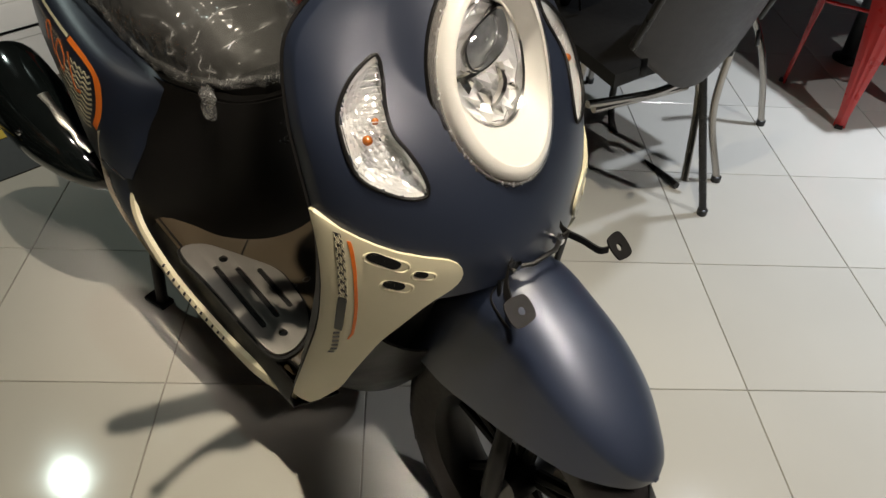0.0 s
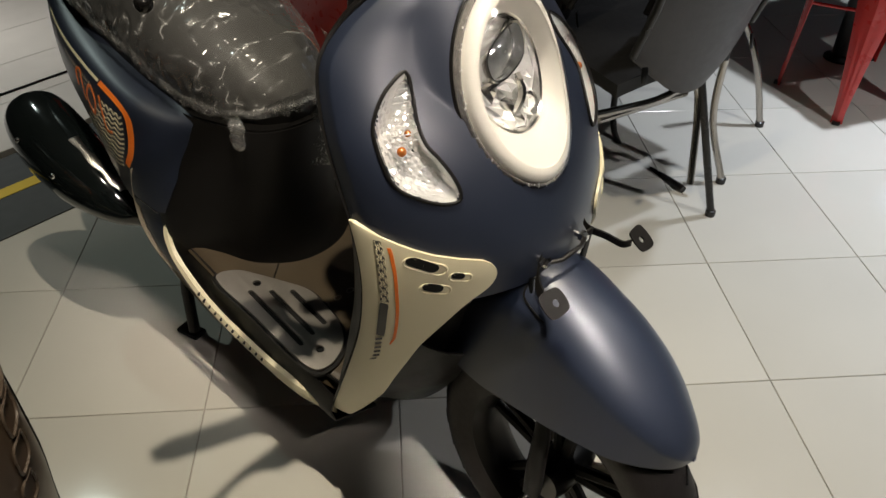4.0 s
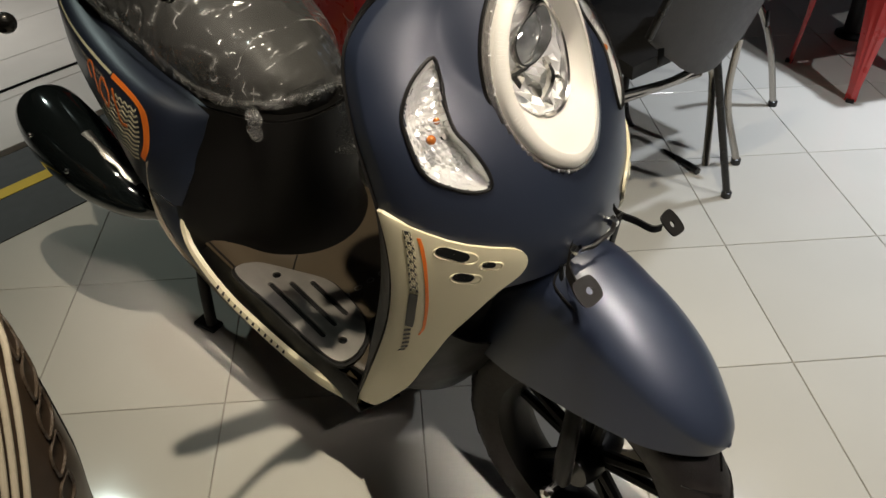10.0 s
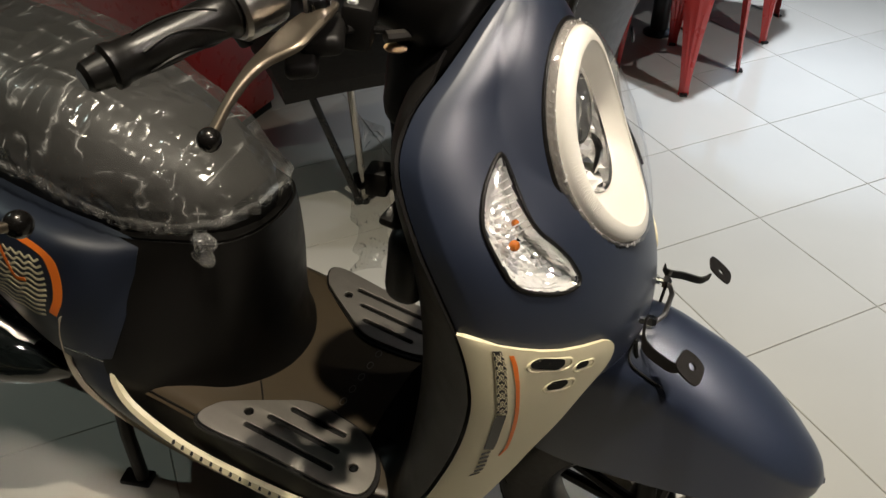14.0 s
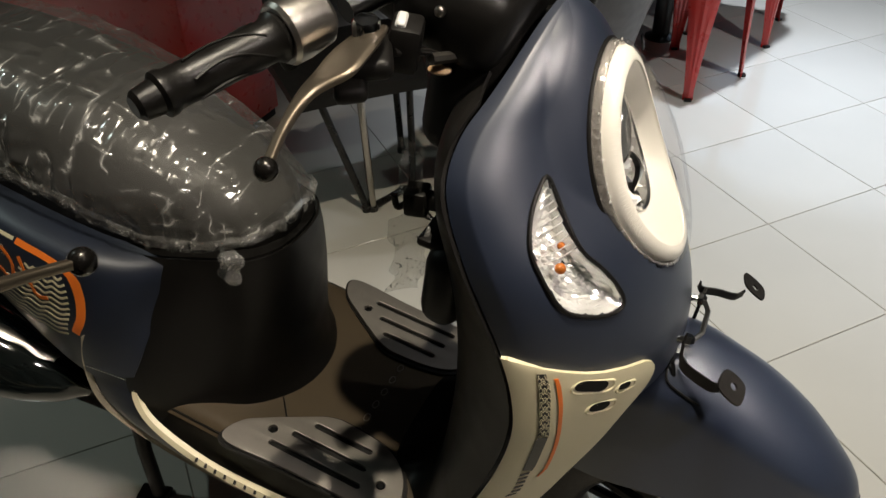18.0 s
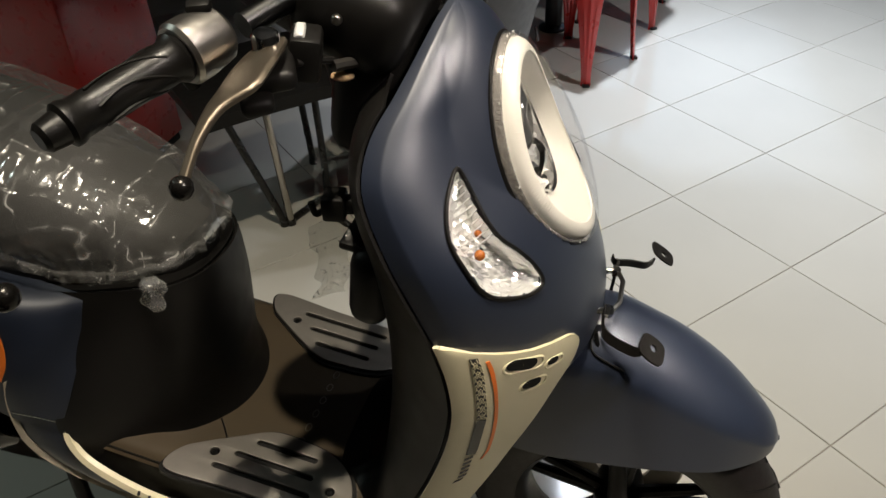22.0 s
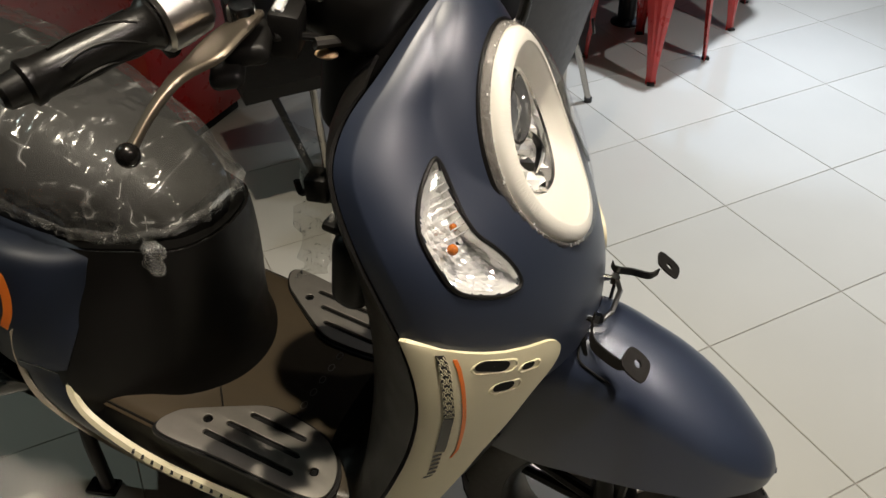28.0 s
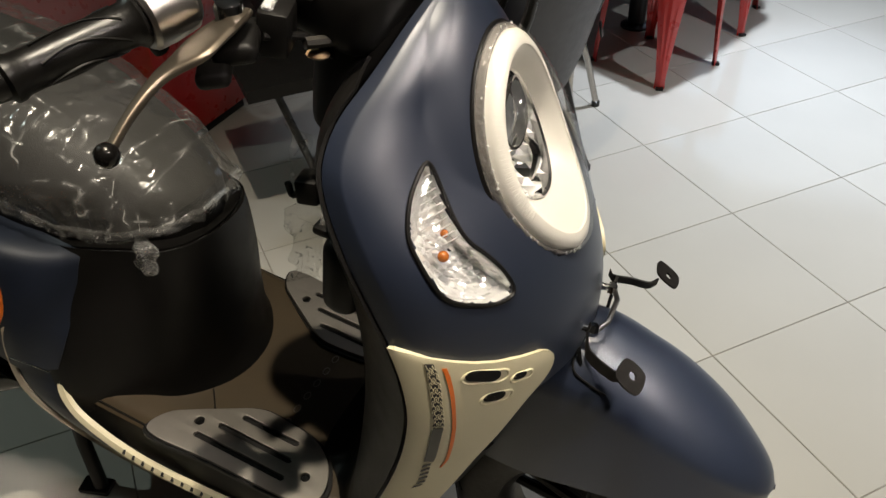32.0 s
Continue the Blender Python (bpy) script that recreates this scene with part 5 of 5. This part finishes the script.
def film_knot():
    rows = []
    for i in range(12):
        k = i / 11
        w = 0.008 + 0.011 * math.sin(math.pi * k) ** 0.7 * (1 + 0.5 * math.sin(9 * k))
        rows.append([Vector((-0.648 - 0.008 * k + w * math.cos(a) * (1 + 0.35 * math.sin(3 * a + 5 * k)), -0.112 + 0.004 * k + 0.5 * w * math.sin(a) * (1 + 0.3 * math.cos(4 * a)), 0.636 - 0.066 * k)) for a in [2 * math.pi * j / 18 for j in range(18)]])
    return grid(rows, True)


film = thing("plastic_film", "crumpled clear plastic film wrapped over the scooter seat", "plastic film", pose(-0.5433, -0.7560, 0, 0, 0, -49.5))
part("film_sheet", film_sheet(), FILM, film, "creased clear film", 28)
part("gathered_rim", film_edge(), FILM_HEM, film, "milky gathered rim of the film", 30)
part("hanging_tail", film_knot(), FILM_HEM, film, "short twisted tail of film", 30)
# ---- loose things in the room ----


def wavy_stool(m, label):
    """A pressed sheet-metal stool: square seat, four tapered channel legs, cross braces."""
    st = thing("metal_stool", label, "stool", m, "red stools by the table")
    seat = block((0.315, 0.315, 0.026), (0, 0, 0.452), bevel=0.012, seg=3)
    part("seat", seat, RED, st, "red pressed metal seat")
    for sx in (-1, 1):
        for sy in (-1, 1):
            out = Vector((sx, sy, 0)).normalized()
            tang = Vector((-sy, sx, 0)).normalized()
            rows = []
            for i in range(13):
                k = i / 12
                base = Vector((sx * (0.128 + 0.028 * k), sy * (0.128 + 0.028 * k), 0.445 * (1 - k)))
                w = 0.050 * (1 - k) ** 1.25 + 0.013 + (0.004 if k > 0.93 else 0)
                d = 0.022 * (1 - k) + 0.009
                ridge = 0.004 if 0.18 < k < 0.82 else 0.0
                rows.append([base + tang * (w * q) + out * (d * (1 - abs(q)) ** 0.7 - (ridge if abs(q) < 0.3 else 0)) - out * 0.010 for q in (-1, -0.75, -0.5, -0.28, -0.2, 0, 0.2, 0.28, 0.5, 0.75, 1)])
            leg = part("leg", shell(rows, 0.003), RED, st, "tapered red channel leg", 25)
            part("foot_cap", block((0.026, 0.026, 0.010), (sx * 0.1555, sy * 0.1555, 0.005), (0, 0, 45), 0.003, 2), CHAIR_BLACK, leg, "dark rubber foot cap")
    for sx in (-1, 1):
        part("brace", tube([(sx * 0.137, -0.137, 0.30), (-sx * 0.137, 0.137, 0.30)], 0.006, 8), RED, st)
    return st


c1 = Vector((0.67, 0.682, 0)) + Vector((0.974 - 0.226, 0.226 + 0.974, 0)) * 0.155
wavy_stool(pose(c1.x, c1.y, 0, 0, 0, 13), "red painted metal stool with tapered legs under a table")
c2 = Vector((1.233, 0.909, 0)) + Vector((0.785 - 0.62, 0.62 + 0.785, 0)) * 0.155
wavy_stool(pose(c2.x, c2.y, 0, 0, 0, 38), "red painted metal stool farther along the table")

table_thing = thing("square_table", "square dark table on one post among red stools", "table", pose(0.925, 1.175, 0, 0, 0, 21))
corner = [(sx * 0.27, sy * 0.27, a) for sx, sy, a in ((1, 1, 0), (-1, 1, 90), (-1, -1, 180), (1, -1, 270))]
top_edge = [(cx + 0.08 * math.cos(math.radians(a + 15 * k)), cy + 0.08 * math.sin(math.radians(a + 15 * k))) for cx, cy, a in corner for k in range(7)]
part("tabletop", plate(top_edge, 0.030, (), lambda u, v, h: (u, v, 0.715 + h), bevel=0.004), BLACK, table_thing)
part("post", tube([(0, 0, 0.02), (0, 0, 0.716)], 0.035, 16), DARK_STEEL, table_thing)
part("flange", lathe([(0, 0), (0.06, 0), (0.06, 0.008), (0.036, 0.016), (0, 0.016)], (0, 0, 0), (0, 0, 1), 24), DARK_STEEL, table_thing)


def padded_chair(m, label, frame_tubes, dark=False):
    """A padded chair: x across, seat towards +y, back at y = 0; frame_tubes lie in the room's axes."""
    ch = thing("padded_chair", label, "chair", m, "padded chairs")
    rows = []
    for i in range(21):
        k = i / 20
        z = 0.385 + 0.42 * k
        w = 0.195 * (1 - (1 - min(1, k / 0.16)) ** 2.4 * 0.30)
        rows.append([Vector((w * s, -0.045 - 0.10 * k + 0.030 * s * s - 0.012 * (1 - s * s), z + 0.085 * abs(s) ** 2.4 * max(0.0, 1 - k / 0.6))) for s in [-1 + 2 * j / 16 for j in range(17)]])
    back = part("backrest", shell(rows, 0.022), CHAIR_SEAT if dark else CHAIR_VINYL, ch, "padded backrest", 50)
    for s in (-1, 1):
        part("hinge_plate", block((0.016, 0.006, 0.040), (s * 0.183, -0.060, 0.475), (-12, 0, s * 16), 0.003, 2), DARK_STEEL, back, "small screwed hinge plate")
        edge = [r[-1 if s > 0 else 0] + Vector((s * 0.006, -0.002, 0)) for r in rows[3:]]
        part("back_tube", tube(edge, 0.0095, 10), CHAIR_BLACK, ch)
    seat_rows = []
    for i in range(13):
        k = i / 12
        seat_rows.append([Vector((0.20 * s * (1 - 0.10 * k), 0.0 + 0.40 * k, 0.435 + 0.012 * (1 - s * s) - 0.02 * (k - 0.5) ** 2)) for s in [-1 + 2 * j / 12 for j in range(13)]])
    part("seat", shell(seat_rows, 0.035), CHAIR_SEAT, ch, "dark padded seat", 50)
    inv = m.inverted()
    for name, pts, material, text in frame_tubes:
        part(name, tube([inv @ Vector(p) for p in pts], 0.0105, 10, 6 * len(pts) if len(pts) > 2 else 0), material, ch, text)
        if name == "leg":
            foot = inv @ Vector((pts[0][0], pts[0][1], 0))
            part("foot_cap", lathe([(0, 0), (0.014, 0), (0.014, 0.016), (0.011, 0.018), (0, 0.018)], foot, (0, 0, 1), 14), CHAIR_BLACK, ch, "black foot cap")
    return ch


padded_chair(pose(-0.085, 0.245, 0, 0, 0, 29), "grey padded chair with black tube legs beside the scooter", [
    ("leg", [(0.078, 0.206, 0.012), (-0.023, 0.252, 0.42)], CHAIR_BLACK, "black tube leg"),
    ("runner", [(0.037, 0.319, 0.010), (-0.083, 0.629, 0.010), (-0.10, 0.64, 0.42)], CHAIR_BLACK, "black floor runner"),
    ("runner", [(-0.40, 0.30, 0.40), (-0.40, 0.36, 0.010), (-0.44, 0.46, 0.010)], CHAIR_BLACK, "black floor runner"),
    ("cross_tube", [(-0.283, 0.242, 0.30), (-0.10, 0.32, 0.295), (0.030, 0.393, 0.30), (0.055, 0.38, 0.22), (0.050, 0.31, 0.035)], CHAIR_TUBE, "bright bent cross tube"),
    ("cross_tube", [(-0.26, 0.262, 0.275), (0.02, 0.41, 0.27)], CHAIR_TUBE, "bright cross tube")])
padded_chair(pose(0.02, 0.50, 0, 0, 0, 29), "dark padded chair with bright tube legs behind another", [
    ("leg", [(0.165, 0.364, 0.012), (0.109, 0.395, 0.202), (0.104, 0.398, 0.42)], CHAIR_TUBE, "bright tube leg"),
    ("leg", [(0.411, 0.685, 0.012), (0.36, 0.708, 0.204), (0.30, 0.734, 0.33), (0.22, 0.72, 0.40)], CHAIR_TUBE, "bright bent tube leg"),
    ("leg", [(-0.25, 0.55, 0.012), (-0.22, 0.53, 0.42)], CHAIR_TUBE, "bright tube leg"),
    ("leg", [(-0.10, 0.92, 0.012), (-0.12, 0.85, 0.41)], CHAIR_TUBE, "bright tube leg")])
padded_chair(pose(-0.36, 0.62, 0, 0, 0, 90), "dark padded chair standing behind the scooter", [
    ("leg", [(-0.573, 0.542, 0.012), (-0.669, 0.574, 0.363), (-0.69, 0.58, 0.43)], CHAIR_BLACK, "black tube leg"),
    ("leg", [(-0.556, 0.536, 0.012), (-0.568, 0.540, 0.43)], CHAIR_TUBE, "bright tube leg"),
    ("runner", [(-0.559, 0.537, 0.010), (-0.448, 0.584, 0.010), (-0.40, 0.62, 0.02), (-0.38, 0.66, 0.42)], CHAIR_BLACK, "black floor runner"),
    ("leg", [(-0.36, 0.80, 0.012), (-0.38, 0.79, 0.42)], CHAIR_BLACK, "black tube leg")], True)

# red display plinth
plinth = thing("display_plinth", "tall red painted display plinth on the tiles", "plinth", pose(-0.92, 0.98, 0, 0, 0, 40.5))
part("body", block((0.37, 0.90, 1.05), (0.185, 0.45, 0.555), bevel=0.006), RED, plinth)
part("toe_board", block((0.35, 0.88, 0.03), (0.185, 0.45, 0.015), bevel=0.003), BLACK, plinth, "black recessed base")

# dark lane with a yellow line, pale boards beyond
lane_pose = pose(-1.0118, 1.0, 0, 0, 0, 44.4)
lane = thing("lane_mat", "dark grey floor mat with a yellow line", "floor mat", lane_pose)
part("mat", block((2.5, 0.40, 0.004), (-1.31, 0.20, 0.002), bevel=0.001, seg=1), ASPHALT_MAT, lane, "dark grey mat")
part("yellow_line", block((2.5, 0.046, 0.002), (-1.31, 0.209, 0.005), bevel=0.0005, seg=1), YELLOW, lane, "yellow painted line")
PALE = mat("pale_board", (0.60, 0.57, 0.52), 0.35, 0, 0.10, 3, 0.05, 40)
platform = thing("low_platform", "low platform of pale wood-grain boards", "platform", lane_pose)
for k in range(5):
    part("board", block((2.5, 0.298, 0.020), (-1.31, 0.405 + 0.15 + 0.30 * k, 0.010), bevel=0.002, seg=1), PALE, platform)


cable = thing("power_cable", "thin dark cable lying on the pale boards", "cable", lane_pose)
part("cord", tube([(-2.5, 0.755, 0.024), (-2.0, 0.765, 0.024), (-1.3, 0.752, 0.024), (-0.6, 0.77, 0.024), (-0.1, 0.76, 0.024)], 0.004, 8, 60), BLACK, cable)

# a scrap of packing film caught on the hook
def crumpled(corners, nu, nv, deep, seed):
    """A creased sheet between four corners."""
    p00, p10, p01, p11 = [Vector(c) for c in corners]
    rows = []
    for i in range(nu + 1):
        u = i / nu
        row = []
        for j in range(nv + 1):
            v = j / nv
            p = p00.lerp(p10, u).lerp(p01.lerp(p11, u), v)
            q = p * 45 + Vector((seed, 0, seed))
            row.append(p + Vector((noise.noise(q), noise.noise(q + Vector((7, 3, 1))), 0.5 * noise.noise(q + Vector((1, 9, 4))))) * deep)
        rows.append(row)
    return grid(rows)


scrap = thing("film_scrap", "small scrap of clear packing film hanging from the hook", "plastic film", pose(-0.5433, -0.7560, 0, 0, 0, -49.5))
part("upper_sheet", crumpled([(-0.374, -0.122, 0.875), (-0.345, -0.122, 0.872), (-0.372, -0.124, 0.805), (-0.345, -0.124, 0.800)], 10, 18, 0.009, 2), FILM_HEM, scrap, "creased flap of film", 180)
part("hanging_bag", crumpled([(-0.385, -0.132, 0.772), (-0.338, -0.118, 0.800), (-0.386, -0.142, 0.676), (-0.356, -0.124, 0.682)], 14, 24, 0.014, 6), FILM_HEM, scrap, "creased bag of film", 180)

# ---- walls, ceiling ----
# walls and ceiling out of view, painted dark to cut their bounce light
WALL = mat("wall_paint", (0.16, 0.16, 0.16), 0.8, 0, 0.05, 2, 0.05, 200)
CEIL = mat("ceiling_paint", (0.22, 0.22, 0.22), 0.9, 0, 0.03, 2)
X0, X1, Y0, Y1, H = -4.4, 5.6, -3.6, 5.6, 3.0
for name, size, at in (("wall_west", (0.12, Y1 - Y0, H), (X0 - 0.06, (Y0 + Y1) / 2, H / 2)), ("wall_east", (0.12, Y1 - Y0, H), (X1 + 0.06, (Y0 + Y1) / 2, H / 2)), ("wall_south", (X1 - X0 + 0.24, 0.12, H), ((X0 + X1) / 2, Y0 - 0.06, H / 2)), ("wall_north", (X1 - X0 + 0.24, 0.12, H), ((X0 + X1) / 2, Y1 + 0.06, H / 2))):
    tagged(part(name, block(size, at, bevel=0), WALL, None, smooth=0), "plain painted showroom wall", "wall", kind="structure")
tagged(part("ceiling", block((X1 - X0, Y1 - Y0, 0.1), ((X0 + X1) / 2, (Y0 + Y1) / 2, H + 0.05), bevel=0), CEIL, None, smooth=0), "plain showroom ceiling out of view, darkened to cut bounce light", "ceiling", kind="structure")
# every lamp gets a ring, the added ones without a known fixture too
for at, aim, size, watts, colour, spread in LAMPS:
    dl = thing("downlight", "round ceiling ring, for downlights and added fill lamps alike", "ceiling light", pose(at[0], at[1], 3.0), "ceiling downlights")
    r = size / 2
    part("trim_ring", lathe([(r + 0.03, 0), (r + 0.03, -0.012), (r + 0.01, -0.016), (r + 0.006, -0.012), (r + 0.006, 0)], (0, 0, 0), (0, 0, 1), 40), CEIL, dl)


# ---- floor tiles, last ----
def tiles():
    bm = bmesh.new()
    bmesh.ops.create_cube(bm, size=1)
    bmesh.ops.scale(bm, vec=(TILE - GAP, TILE - GAP, 0.006), verts=bm.verts)
    top = [e for e in bm.edges if all(v.co.z > 0 for v in e.verts)]
    bmesh.ops.bevel(bm, geom=top, offset=0.0012, segments=1, affect="EDGES")
    me = bpy.data.meshes.new("tile")
    bm.to_mesh(me)
    bm.free()
    me.materials.append(TILES)
    far = []
    for i in range(-11, 14):
        for j in range(-9, 14):
            if -6 <= i < 8 and -5 <= j < 12:
                ob = new("tile", me)
                ob.location = ((i + 0.5) * TILE, (j + 0.5) * TILE, -0.003)
                ob.parent = floor
            else:
                far.append(block((TILE - GAP, TILE - GAP, 0.006), ((i + 0.5) * TILE, (j + 0.5) * TILE, -0.003), bevel=0))
    tagged(part("far_tiles", join(*far), TILES, floor, "more of the same tiles", 0), kind="stuff")


tiles()
